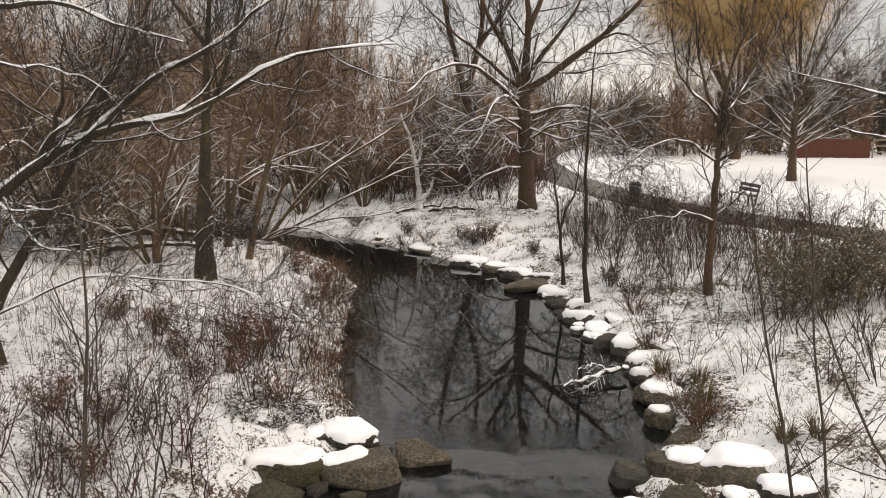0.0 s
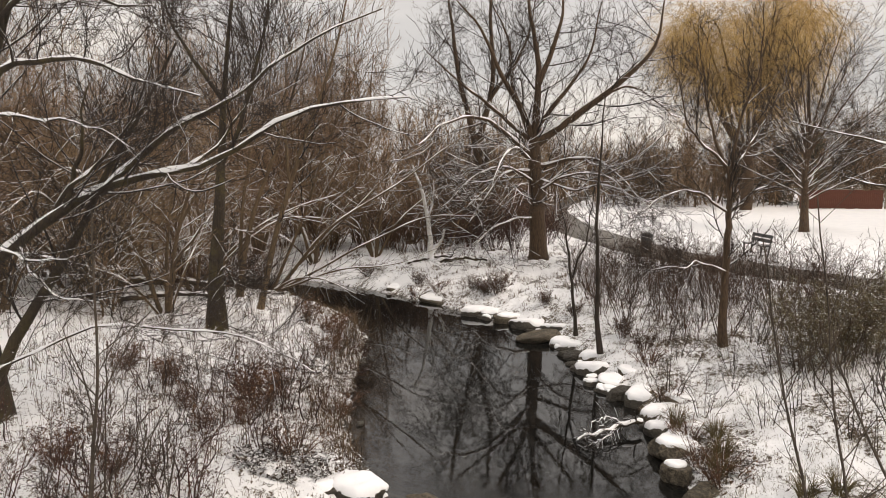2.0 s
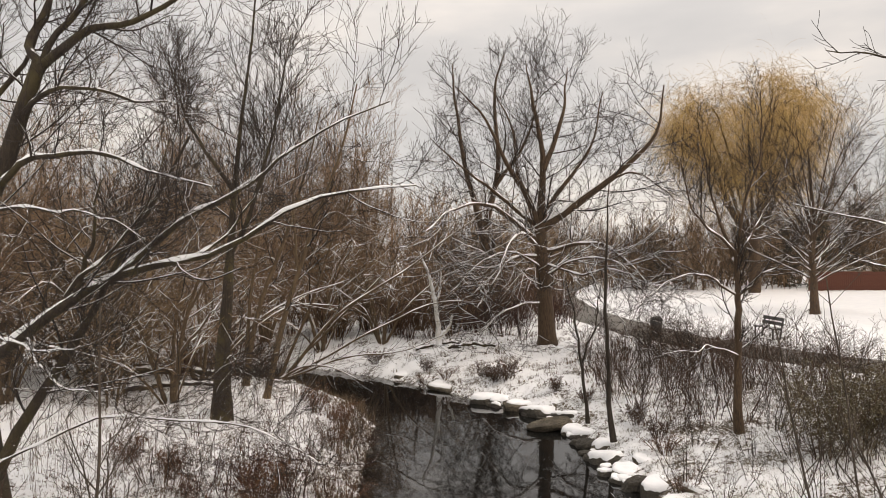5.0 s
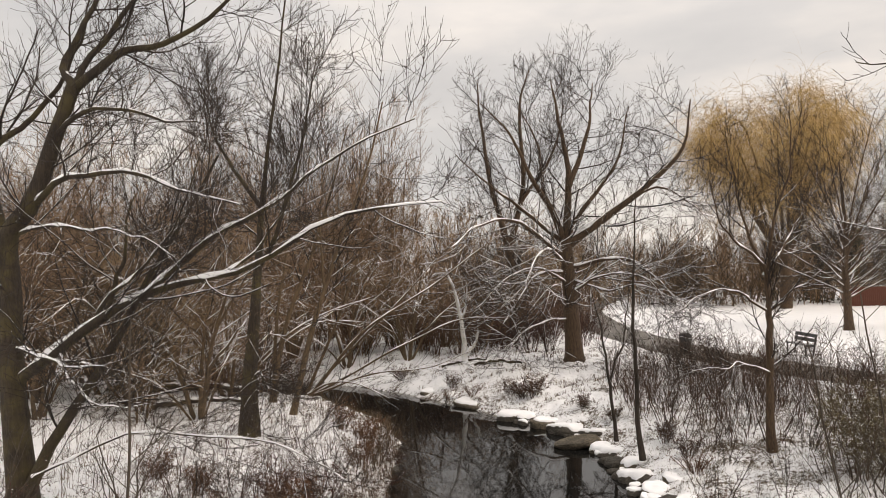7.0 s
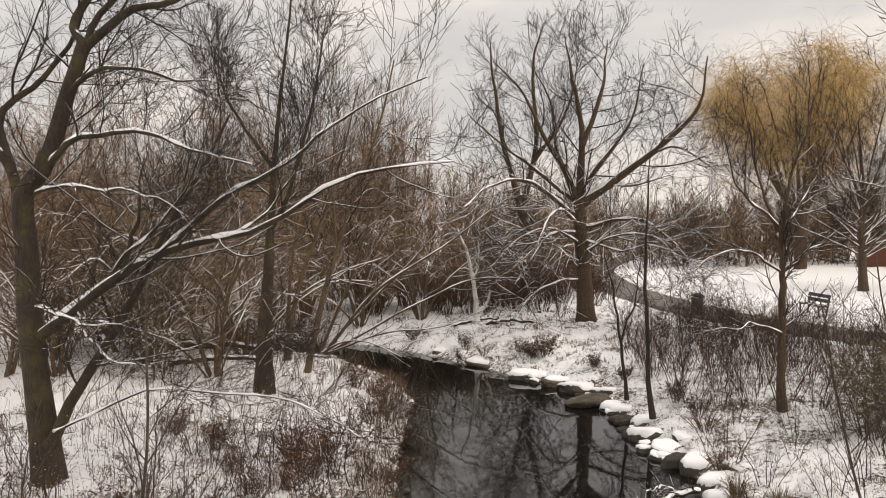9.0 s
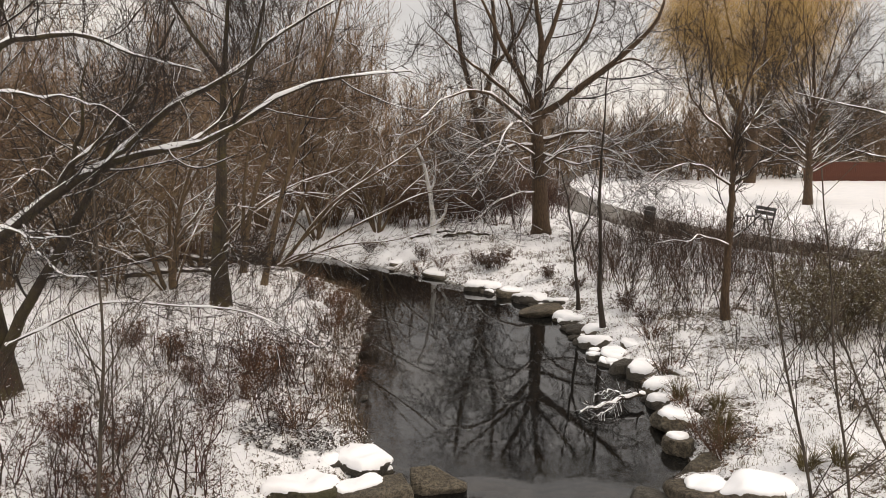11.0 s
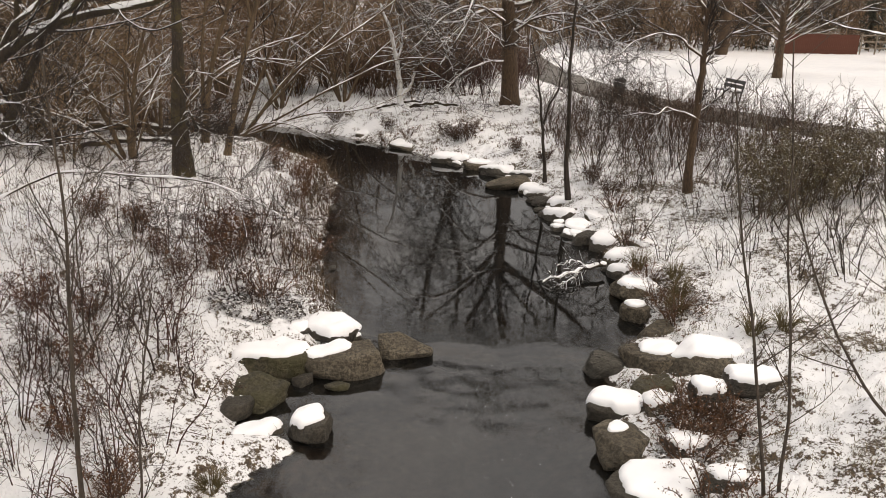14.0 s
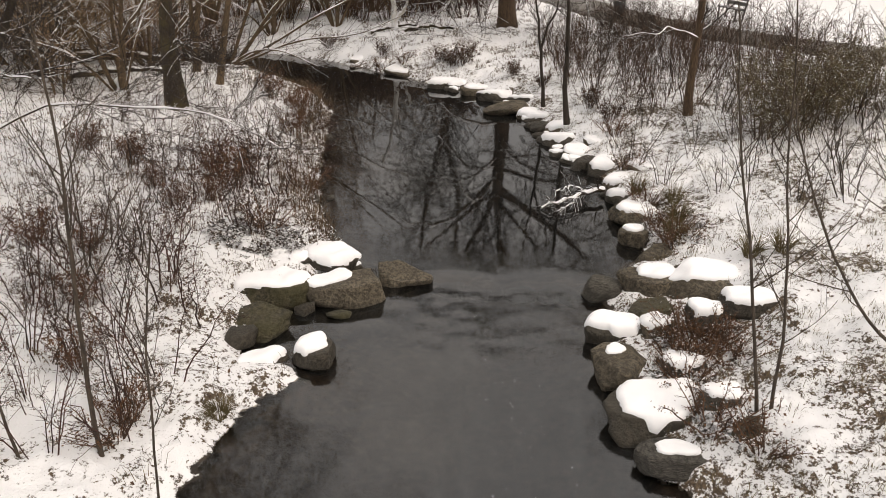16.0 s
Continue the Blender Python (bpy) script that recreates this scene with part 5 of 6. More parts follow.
def spread_copies(ob, places, rnd, lo=0.8, hi=1.15):
    """The first place takes the thing itself, the others copies."""
    for i, (x, y) in enumerate(places):
        s = rnd.uniform(lo, hi)
        m = pose(x, y, zat(x, y), rnd.uniform(-4, 4), rnd.uniform(-4, 4), rnd.uniform(0, 360)) @ Matrix.Diagonal((s, s, s, 1))
        if i == 0:
            ob.matrix_basis = m
        else:
            copy_thing(ob, m)


def scatter(n, xr, yr, rnd, ok, gap=0.5):
    out, k = [], 0
    while len(out) < n and k < 4000:
        k += 1
        x, y = rnd.uniform(*xr), rnd.uniform(*yr)
        _, d, wet, dp, left = height(np.array([x]), np.array([y]))
        if not wet[0] and dp[0] > 1.9 and ok(x, y, d[0]) and all(math.hypot(x - a, y - b) > gap for a, b in out):
            out.append((x, y))
    return out


rs = random.Random(5)
# red-brown thicket between the slim trees and the path
thicket = [shrub("thicket_shrub", 2.0, 9, 1.1, brush_dark, "dense red-brown leafless shrub in a thicket by the path", 71, 8, 4, 0.004, group="thicket shrubs", ang=50, up=0.02, bend=0.04),
           shrub("thicket_shrub", 1.6, 11, 0.9, brush_dark, "low red-brown leafless shrub in a thicket by the path", 72, 7, 4, 0.004, group="thicket shrubs", ang=50, up=0.02, bend=0.04),
           shrub("thicket_shrub", 2.5, 6, 1.2, sapling_m, "dark brown leafless shrub in a thicket by the path", 73, 8, 4, 0.004, group="thicket shrubs", ang=50, up=0.02, bend=0.04)]
tk = scatter(84, (4.3, 10.6), (17.0, 27), rs, lambda x, y, d: d > 1.4 and edge_distance(np.array([x]), np.array([y]), PATH_LINE)[0] > 2.6, 0.55)
for j in range(3):
    spread_copies(thicket[j], tk[j::3], rs, 0.75, 1.15)
# brown brush in front of the wood and along the far bank
brush = [shrub("wood_brush", 1.9, 18, 1.0, twig_far, "brown leafless brush at the edge of the wood", 74, 5, 4, 0.006, group="wood brush", r0=0.011),
         shrub("wood_brush", 2.4, 14, 1.3, twig_far, "brown leafless brush in the snowy wood", 75, 6, 4, 0.006, group="wood brush", r0=0.012),
         shrub("wood_brush", 1.3, 22, 0.9, twig_red, "low reddish brush at the edge of the wood", 76, 5, 3, 0.006, group="wood brush", r0=0.010)]
wb = scatter(52, (-34, 3), (20, 48), rs, lambda x, y, d: d > 0.9 and abs(x) < 0.75 * y + 2 and not (y < 30.5 and x > -8) and not (y < 32.5 and x > -6), 0.9)
for j in range(3):
    spread_copies(brush[j], wb[j::3], rs, 0.8, 1.3)
wb2 = [(x, y) for x, y in [(1.5, 34), (0.6, 33.4), (1.9, 33.0), (3.2, 36.5), (0.8, 40), (2.6, 42), (2.2, 36), (0.2, 35.5), (1.0, 37.5), (2.8, 33.5), (4.5, 35), (-0.6, 34), (5.5, 37.5), (5.2, 41), (4.4, 38.5)]]
for x, y in wb2:
    copy_thing(brush[2], pose(x, y, zat(x, y), 0, 0, rs.uniform(0, 360)))
fuzz = shrub("bank_thicket", 2.0, 40, 1.3, brush_m, "fuzzy red-brown thicket at the foot of the wood", 90, 7, 4, 0.0065, group="bank thickets", r0=0.010, up=0.05, ang=40)
spread_copies(fuzz, [(0.8, 34.6), (2.6, 36.4), (-1.4, 33.6), (-3.2, 34.6), (0.2, 35.8), (3.6, 40), (4.6, 43.5), (1.6, 41), (3.2, 46.5), (0.4, 43), (4.8, 49), (1.4, 48), (-2.6, 33.8), (-4.4, 34.6), (-3.4, 36.4), (-6.2, 34.8), (0.4, 37.6), (-8.6, 36), (4.6, 38), (-11.5, 35), (-1.6, 38), (-9.2, 28.5), (-11.2, 30), (-8.2, 31), (-13.4, 28), (-10.6, 32.6), (-12.4, 24.6), (-15.5, 27), (-16, 31)], rs, 0.85, 1.25)
# field brush behind the lawn
for i in range(18):
    x, y = rs.uniform(11, 30), rs.uniform(66, 78)
    copy_thing(brush[i % 2], pose(x, y, zat(x, y), 0, 0, rs.uniform(0, 360)) @ Matrix.Diagonal((1.2, 1.2, 1.0, 1)))
# evergreen privet by the path's near end
privet = shrub("leafy_shrub", 1.45, 18, 1.3, brush_dark, "half-evergreen shrub with dull green snow-dusted leaves", 77, 8, 5, 0.004, evergreen_m, 7500, 0.020, up=-0.02, ang=55)
spread_copies(privet, [(7.1, 14.3), (7.9, 14.6), (8.7, 15.0), (9.6, 15.6), (8.2, 15.6)], rs, 0.85, 1.1)
tall_leafy = shrub("leafy_sapling", 2.2, 5, 0.5, sapling_m, "upright leafy sapling dusted with snow", 78, 7, 4, 0.004, evergreen_m, 420, 0.03)
spread_copies(tall_leafy, [(9.9, 14.6), (11.4, 17.6), (10.9, 18.6)], rs, 0.8, 1.1)
# weeds and bushes on the near left bank
weed = [shrub("bank_shrub", 1.0, 6, 0.8, twig_red, "red-stemmed leafless shrub in snow on the near bank", 81, 6, 4, 0.003, leaf_m, 260, 0.016, group="bank shrubs", r0=0.008, up=0.0, ang=52, bend=0.05),
        shrub("bank_shrub", 1.5, 3, 0.7, sapling_m, "grey leafless shrub in snow on the near bank", 82, 9, 4, 0.003, leaf_m, 120, 0.016, group="bank shrubs", r0=0.010, up=0.0, ang=54, bend=0.05),
        shrub("bank_shrub", 0.7, 8, 0.8, sapling_m, "brown leafless shrub in snow on the near bank", 83, 6, 4, 0.003, leaf_m, 320, 0.016, group="bank shrubs", r0=0.007, up=-0.02, ang=56, bend=0.06)]
wl = scatter(52, (-9, -2.4), (4.6, 18), rs, lambda x, y, d: d > 0.6 and abs(x) < 0.8 * y and math.hypot(x + 7.75, y - 11.8) > 0.8, 0.4)
for j in range(3):
    spread_copies(weed[j], wl[j::3], rs, 0.7, 1.25)
for i, (x, y) in enumerate(scatter(11, (-6.2, -2.9), (6.6, 10.0), rs, lambda x, y, d: d > 0.5, 0.4)):
    copy_thing(weed[i % 2], pose(x, y, zat(x, y), rs.uniform(-9, 9), rs.uniform(-9, 9), rs.uniform(0, 360)))
near_red = shrub("red_shrub", 1.4, 6, 1.1, twig_red, "arching dark red leafless shrub on the near bank", 88, 6, 3, 0.0032, leaf_m, 120, 0.018, group="bank shrubs", r0=0.011, up=0.02, ang=45)
spread_copies(near_red, [(-3.1, 6.1), (-3.7, 5.6), (-4.2, 6.4), (-4.7, 7.3), (-3.8, 7.6), (-3.0, 7.0), (-5.1, 8.3), (-4.4, 5.5)], rs, 0.65, 1.1)
rust = shrub("rust_weeds", 0.75, 30, 0.5, brush_m, "clump of rust-brown dead stalks with curled leaves in snow", 87, 4, 2, 0.003, rust_m, 900, 0.024, group="rust weeds", r0=0.006, up=0.10, ang=30)
spread_copies(rust, [(-3.4, 12.5), (-3.9, 13.2), (-3.6, 11.8), (-5.7, 9.9), (-4.8, 9.7), (-4.4, 8.4), (-3.9, 7.0), (-3.15, 6.3), (-4.1, 11.4), (-4.7, 12.2), (-3.4, 13.6), (-3.1, 18.6), (-3.5, 19.6), (-4.2, 20.4), (-5.6, 13.6), (-3.0, 16.6), (-6.9, 14.6)], rs, 0.6, 1.05)
slope = shrub("slope_shrub", 0.85, 6, 0.6, sapling_m, "thin leafless shrub in snow on the slope", 89, 6, 3, 0.003, group="slope shrubs", r0=0.008, up=0.04, ang=40)
spread_copies(slope, scatter(28, (4.2, 10.5), (10.5, 18), rs, lambda x, y, d: x < 0.66 * y and math.hypot(x - 6.2, y - 16.4) > 0.6, 0.7), rs, 0.7, 1.3)
# overhanging brush on the left water's edge
hang = shrub("overhanging_brush", 0.55, 22, 0.9, twig_red, "dead brush hanging over the dark water", 84, 6, 4, 0.004, leaf_m, 260, 0.035, group="bank brush", up=-0.05, ang=50)
spread_copies(hang, [(-2.45, 18.3), (-2.35, 16.6), (-2.2, 14.9), (-2.7, 20.2), (-3.2, 22.2)], rs, 0.5, 0.8)
dead = shrub("dead_brush", 0.45, 20, 0.6, brush_m, "tangled dead brush between snowy boulders", 85, 5, 3, 0.003, rust_m, 420, 0.018, group="bank brush", up=-0.04, ang=50)
spread_copies(dead, [(3.45, 7.55), (-1.4, 26.6), (-2.6, 27.2), (-0.6, 26.2), (-3.8, 28.2), (3.7, 7.35), (4.0, 10.4), (3.3, 5.5), (3.2, 7.5), (3.6, 7.75), (3.3, 7.85), (3.05, 7.45), (4.2, 10.8), (2.95, 5.95), (3.95, 11.3), (4.1, 12.2), (3.0, 6.85), (-2.5, 10.8), (-3.2, 6.0), (-2.3, 13.4), (4.3, 14.2), (4.5, 16.4)], rs, 0.75, 1.15)
far_dead = shrub("dark_brush", 0.9, 30, 0.8, brush_dark, "dark leafy brush on the snowy far bank", 86, 6, 4, 0.005, leaf_m, 900, 0.04, group="bank brush")
spread_copies(far_dead, [(1.5, 24.7), (0.8, 25.4), (1.1, 24.9), (2.9, 22.8), (-3.6, 29.6), (3.6, 21.4), (4.4, 18.6), (-1.4, 27.6), (4.6, 17.2)], rs, 0.5, 0.8)


# ---- near saplings ----
sap_lv = [dict(n=16, k=8, length=(0.5, 1.5), angle=40, up=0.06, wob=0.05, lo=0.25, rr=0.5, rmin=0.0035, rmax=0.010), dict(n=3, k=5, length=(0.15, 0.5), angle=36, up=0.05, wob=0.07, lo=0.3, rr=0.6, rmin=0.0025)]


def sapling(pts, radius, seed, label):
    x, y = pts[0][0], pts[0][1]
    z = zat(x, y) - 0.08
    return build_tree("sapling", (x, y, z), [([(x, y, z), *pts[1:]], radius, 0.006)], sap_lv, sapling_bark, sapling_bark, label, seed, "near saplings", snow=False, sides=7, wob=0.012, flare=1.15, twig_sides=4)


sapling([(3.38, 5.9, 0.6), (3.12, 6.1, 1.95), (2.98, 6.5, 3.1), (2.95, 6.9, 4.3)], 0.018, 91, "slim grey leafless sapling on the near bank")
sapling([(3.47, 5.85, 0.55), (3.49, 6.0, 1.47), (3.43, 6.4, 2.9), (3.43, 6.9, 4.7)], 0.018, 92, "slim grey leafless sapling on the near bank")
sapling([(5.0, 6.3, 0.8), (4.55, 6.45, 1.25), (4.15, 6.6, 1.95), (3.75, 6.8, 2.9), (3.7, 7.0, 3.4)], 0.019, 93, "thin dark leafless sapling leaning over the near bank")
sapling([(5.9, 7.6, 1.0), (5.5, 7.7, 2.0), (5.2, 7.8, 3.0), (5.1, 7.9, 3.9)], 0.016, 94, "thin dark leafless sapling on the near bank")
sapling([(6.9, 9.6, 1.0), (6.7, 9.7, 2.2), (6.6, 9.8, 3.2)], 0.015, 95, "thin dark leafless sapling on the near bank")
sapling([(-3.2, 5.7, 0.5), (-3.16, 5.9, 2.04), (-3.12, 6.1, 3.29), (-3.25, 6.4, 4.6)], 0.024, 96, "slim grey leafless sapling on the near bank")
sapling([(-3.9, 5.6, 0.6), (-4.1, 5.8, 1.6), (-4.2, 6.0, 2.7)], 0.015, 97, "thin leafless sapling on the near bank")
sapling([(-2.55, 5.25, 0.3), (-2.4, 5.4, 1.7), (-2.25, 5.6, 2.7)], 0.012, 98, "thin leafless sapling on the near bank")
sapling([(-4.6, 9.0, 0.7), (-4.55, 9.05, 1.8), (-4.5, 9.1, 2.7)], 0.013, 99, "thin leafless sapling on the near bank")
sapling([(-5.6, 8.0, 0.7), (-5.7, 8.1, 1.9), (-5.5, 8.3, 3.2)], 0.014, 100, "thin leafless sapling on the near bank")


# ---- grass, weeds and leaves through the snow ----
def blades(name, x, y, mat, label, rng, tall=(0.12, 0.4), width=0.006, per=6, fan=0.5, category="grass"):
    n = len(x) * per
    z = height(x, y)[0]
    b = np.repeat(np.stack([x, y, z - 0.02], -1), per, 0) + np.concatenate([rng.normal(size=(n, 2)) * 0.05, np.zeros((n, 1))], 1)
    a = rng.random(n) * 6.28
    L = rng.uniform(*tall, n)[:, None]
    o = fan * (0.3 + rng.random((n, 1)))
    side = np.stack([np.cos(a), np.sin(a), np.zeros(n)], -1)
    w = np.stack([-np.sin(a), np.cos(a), np.zeros(n)], -1) * width
    mid = b + side * L * o * 0.35 + np.array([0, 0, 1]) * L * 0.6
    tip = b + side * L * o + np.array([0, 0, 1]) * L * (0.95 - 0.4 * o)
    V = np.stack([b - w, b + w, mid + w * 0.8, mid - w * 0.8, tip + w * 0.2, tip - w * 0.2], 1).reshape(-1, 3)
    i = (np.arange(n) * 6)[:, None]
    F = np.concatenate([i + np.array([[0, 1, 2, 3]]), i + np.array([[3, 2, 4, 5]])])
    tagged(new(name, quads(name, V, F, mat, False)), label, category, kind="stuff")


def spots_for(n, xr, yr, rng, ok):
    x, y = rng.uniform(*xr, n * 6), rng.uniform(*yr, n * 6)
    _, d, wet, dp, left = height(x, y)
    keep = (~wet) & (dp > 1.8) & ok(x, y, d, left)
    return x[keep][:n], y[keep][:n]


rng = np.random.default_rng(33)
x, y = spots_for(2400, (-13, -1), (4, 27), rng, lambda x, y, d, l: l & (d > 0.05) & ((y > 8) | (np.sin(x * 57.0 + y * 91.0) > 0.5)) & (np.abs(x) < 0.85 * y) & (lumps(x, y, 1.7, 41) > -0.35))
blades("dead_grass", x, y, grass_m, "tufts of dead tan grass poking through the snow", rng, (0.06, 0.26), 0.0035, 5, 0.9)
x, y = spots_for(5200, (2, 12), (4.5, 22), rng, lambda x, y, d, l: (~l) & (d > 0.2) & (x < 0.75 * y + 1) & (lumps(x, y, 1.4, 42) + 0.7 * lumps(x, y, 0.5, 142) > -0.05))
blades("green_grass", x, y, sedge_m, "olive grass tufts poking through the snow", rng, (0.04, 0.14), 0.003, 6, 0.9)
x, y = spots_for(900, (-6, 5), (22, 34), rng, lambda x, y, d, l: (d > 0.1) & (lumps(x, y, 1.7, 43) > -0.2))
blades("far_grass", x, y, grass_m, "dead grass on the snowy far bank", rng, (0.05, 0.22), 0.006, 7, 0.9)
x, y = spots_for(200, (-3.6, -1), (11, 24), rng, lambda x, y, d, l: l & (d < 0.7) & (d > 0.02))
blades("edge_grass", x, y, weed_m, "long dead grass bending over the bank's edge", rng, (0.25, 0.6), 0.005, 8, 0.8)
x, y = spots_for(260, (-12, -3), (10, 26), rng, lambda x, y, d, l: l & (d > 0.8) & (np.abs(x) < 0.8 * y))
blades("tall_weeds", x, y, weed_m, "tall dry weed stems standing in the snow", rng, (0.5, 1.1), 0.004, 3, 0.25, "weeds")
x, y = spots_for(3600, (-9, -1), (4.5, 22), rng, lambda x, y, d, l: l & (d > 0.02) & ((y > 8) | (np.sin(x * 57.0 + y * 91.0) > 0.75)) & (np.abs(x) < 0.85 * y) & (lumps(x, y, 1.2, 44) > -0.1))
z = height(x, y)[0]
tagged(new("fallen_leaves", leaf_cloud("fallen_leaves", np.stack([x, y, z + 0.012], -1), 0.03, leaf_m, rng, 0.25)), "dead brown leaves and stalks on the snow", "leaves", kind="stuff")
x, y = spots_for(3000, (-3.4, -1.2), (10.4, 16), rng, lambda x, y, d, l: l & (d > 0.02) & (d < 1.5) & (lumps(x, y, 0.8, 45) > -0.1))
z = height(x, y)[0]
tagged(new("leaf_mat", leaf_cloud("leaf_mat", np.stack([x, y, z + 0.05 * rng.random(len(x))], -1), 0.036, leaf_m, rng, 0.45)), "matted dark dead leaves dusted with snow on the bank", "leaves", kind="stuff")
x, y = spots_for(2200, (2.6, 11), (4.5, 20), rng, lambda x, y, d, l: (~l) & (d > 0.2) & (x < 0.75 * y + 1) & (lumps(x, y, 0.9, 46) > 0.0))
z = height(x, y)[0]
tagged(new("slope_leaves", leaf_cloud("slope_leaves", np.stack([x, y, z + 0.012], -1), 0.028, leaf_m, rng, 0.25)), "scattered dead leaves on the snowy slope", "leaves", kind="stuff")
# snow caught on the low dead plants of the left bank
x, y = spots_for(14000, (-8, -1), (8.2, 20), rng, lambda x, y, d, l: l & (d > 0.0) & (np.abs(x) < 0.8 * y) & (lumps(x, y, 0.8, 53) + 0.6 * lumps(x, y, 0.3, 54) > -0.1))
z = height(x, y)[0]
tagged(new("snow_flecks", leaf_cloud("snow_flecks", np.stack([x, y, z + 0.03 + 0.16 * rng.random(len(x)) ** 2], -1), 0.019, snow_m, rng, 0.3)), "flecks of snow caught on low dead plants", "snow", kind="stuff")
# sedge tufts at the water
for i, (tx, ty, tl) in enumerate([(4.3, 11.2, 0.50), (4.05, 10.6, 0.42), (4.45, 11.9, 0.45), (4.75, 9.4, 0.42), (-2.3, 6.6, 0.26), (4.05, 12.8, 0.45), (5.1, 9.2, 0.40)]):
    rg = np.random.default_rng(200 + i)
    root = thing("sedge_tuft", (tx, ty, zat(tx, ty)), "tuft of long dead olive-brown sedge", "grass", "sedge tufts")
    n = 150
    a, o = rg.random(n) * 6.28, rg.random(n)
    L = tl * rg.uniform(0.6, 1.1, n)
    u = np.linspace(0, 1, 5)[None, :]
    P = np.stack([(np.cos(a) * 0.08)[:, None] + np.cos(a)[:, None] * (o * L)[:, None] * u ** 1.6, (np.sin(a) * 0.08)[:, None] + np.sin(a)[:, None] * (o * L)[:, None] * u ** 1.6,
                  L[:, None] * (u - 0.55 * o[:, None] * u ** 2.4)], -1)
    part("tuft", quads("tuft", *tubes(P, np.full((n, 5), 0.004) * np.linspace(1, 0.3, 5)[None], 3), sedge_m), root, kind="stuff")


# ---- stones of the sill, foam ----
for i in range(15):
    q = random.Random(i + 900)
    sx = -0.1 + 2.7 * (i + q.random()) / 15
    s = q.uniform(0.10, 0.22)
    boulder((sx, FALL_Y - 0.25 * math.sin((sx - 0.6) * 0.9) + q.uniform(-0.12, 0.05), -0.20 - 0.04 * q.random()), (s * 1.4, s, s * 0.6), q.uniform(0, 180), 700 + i, stone_dark, 0, name="stone", label="wet stone in the low sill under running water", group="sill stones", sub=2, cuts=4)
fr = np.random.default_rng(88)
n = 90
fx = 0.95 + 0.35 * np.sin(fr.random(n) * 6.28) * fr.random(n) + 0.25 * fr.normal(size=n)
fy = 5.0 + 4.6 * fr.random(n)
keep = np.abs(fx) < 1.9
tagged(new("foam_specks", leaf_cloud("foam_specks", np.stack([fx, fy, np.full(n, -0.09)], -1)[keep], 0.0065, snow_m, fr, 0.1)), "small white foam specks drifting on the water", "foam", kind="stuff")


# ---- driftwood and logs ----
build_tree("driftwood", (3.5, 13.1, 0.05), [([(3.55, 13.2, 0.2), (3.1, 13.0, 0.16), (2.6, 12.75, 0.1), (2.25, 12.65, 0.06)], 0.045, 0.02), ([(3.2, 13.05, 0.18), (2.9, 13.2, 0.25), (2.6, 13.1, 0.2)], 0.018, 0.008), ([(3.0, 12.95, 0.14), (2.7, 12.5, 0.1), (2.4, 12.4, 0.02)], 0.016, 0.007)],
           [dict(n=26, k=5, length=(0.15, 0.5), angle=46, up=-0.05, wob=0.12, lo=0.05, rr=0.5, rmin=0.008), dict(n=3, k=4, length=(0.1, 0.3), angle=45, up=-0.02, wob=0.16, lo=0.2, rr=0.6, rmin=0.005)], bark_grey, twig_m, "snow-covered dead branch lying in the water", 101, category="branch", snow_levels=1, drift=0.012, flare=1.0)
for i, (p0, p1, rr_) in enumerate([((-11.5, 24.2), (-8.2, 25.4), 0.14), ((-10.5, 22.0), (-7.6, 22.8), 0.10), ((-14, 26), (-10.2, 26.8), 0.16), ((-0.6, 30.4), (1.4, 30.2), 0.09), ((-2.0, 30.7), (0.0, 31.3), 0.07)]):
    z0, z1 = zat(*p0), zat(*p1)
    build_tree("fallen_log", (p0[0], p0[1], z0), [([(*p0, z0 + rr_), ((p0[0] + p1[0]) / 2, (p0[1] + p1[1]) / 2 + 0.15, (z0 + z1) / 2 + rr_ + 0.1), (*p1, z1 + rr_)], rr_, rr_ * 0.6)],
               [dict(n=4, k=5, length=(0.3, 0.9), angle=50, up=0.05, wob=0.12, lo=0.2, rr=0.4, rmin=0.01)], bark_grey, twig_m, "fallen snow-topped log lying in the wood", 110 + i, "fallen logs", category="log", flare=1.0)


x, y = spots_for(3600, (-4.6, -1), (10.2, 20), rng, lambda x, y, d, l: l & (d > 0.02) & (d < 2.0) & (lumps(x, y, 1.6, 46) + 0.5 * lumps(x, y, 0.45, 47) > 0.0))
z = height(x, y)[0]
tagged(new("leaf_litter", leaf_cloud("leaf_litter", np.stack([x, y, z + 0.015], -1), 0.034, leaf_m, rng, 0.3)), "dark mat of dead leaves on the snowy bank's edge", "leaves", kind="stuff")
x, y = spots_for(2600, (2.6, 7), (6.5, 20), rng, lambda x, y, d, l: (~l) & (d > 0.05) & (d < 1.5) & (lumps(x, y, 1.1, 48) + 0.5 * lumps(x, y, 0.4, 49) > 0.1))
z = height(x, y)[0]
tagged(new("leaf_litter", leaf_cloud("leaf_litter", np.stack([x, y, z + 0.015], -1), 0.03, leaf_m, rng, 0.3)), "dead leaves among the edging stones in snow", "leaves", kind="stuff")
a, q = rng.random(2600) * 6.283, np.sqrt(rng.random(2600))
x, y = -2.6 + 0.75 * q * np.cos(a), 10.4 + 0.5 * q * np.sin(a)
keep = (lumps(x, y, 0.5, 50) > -0.35) & ~height(x, y)[2]
x, y = x[keep], y[keep]
tagged(new("leaf_mat", leaf_cloud("leaf_mat", np.stack([x, y, height(x, y)[0] + 0.01 + 0.05 * rng.random(len(x))], -1), 0.032, wet_leaf_m, rng, 0.35)), "dark heap of wet leaves behind the boulders", "leaves", kind="stuff")
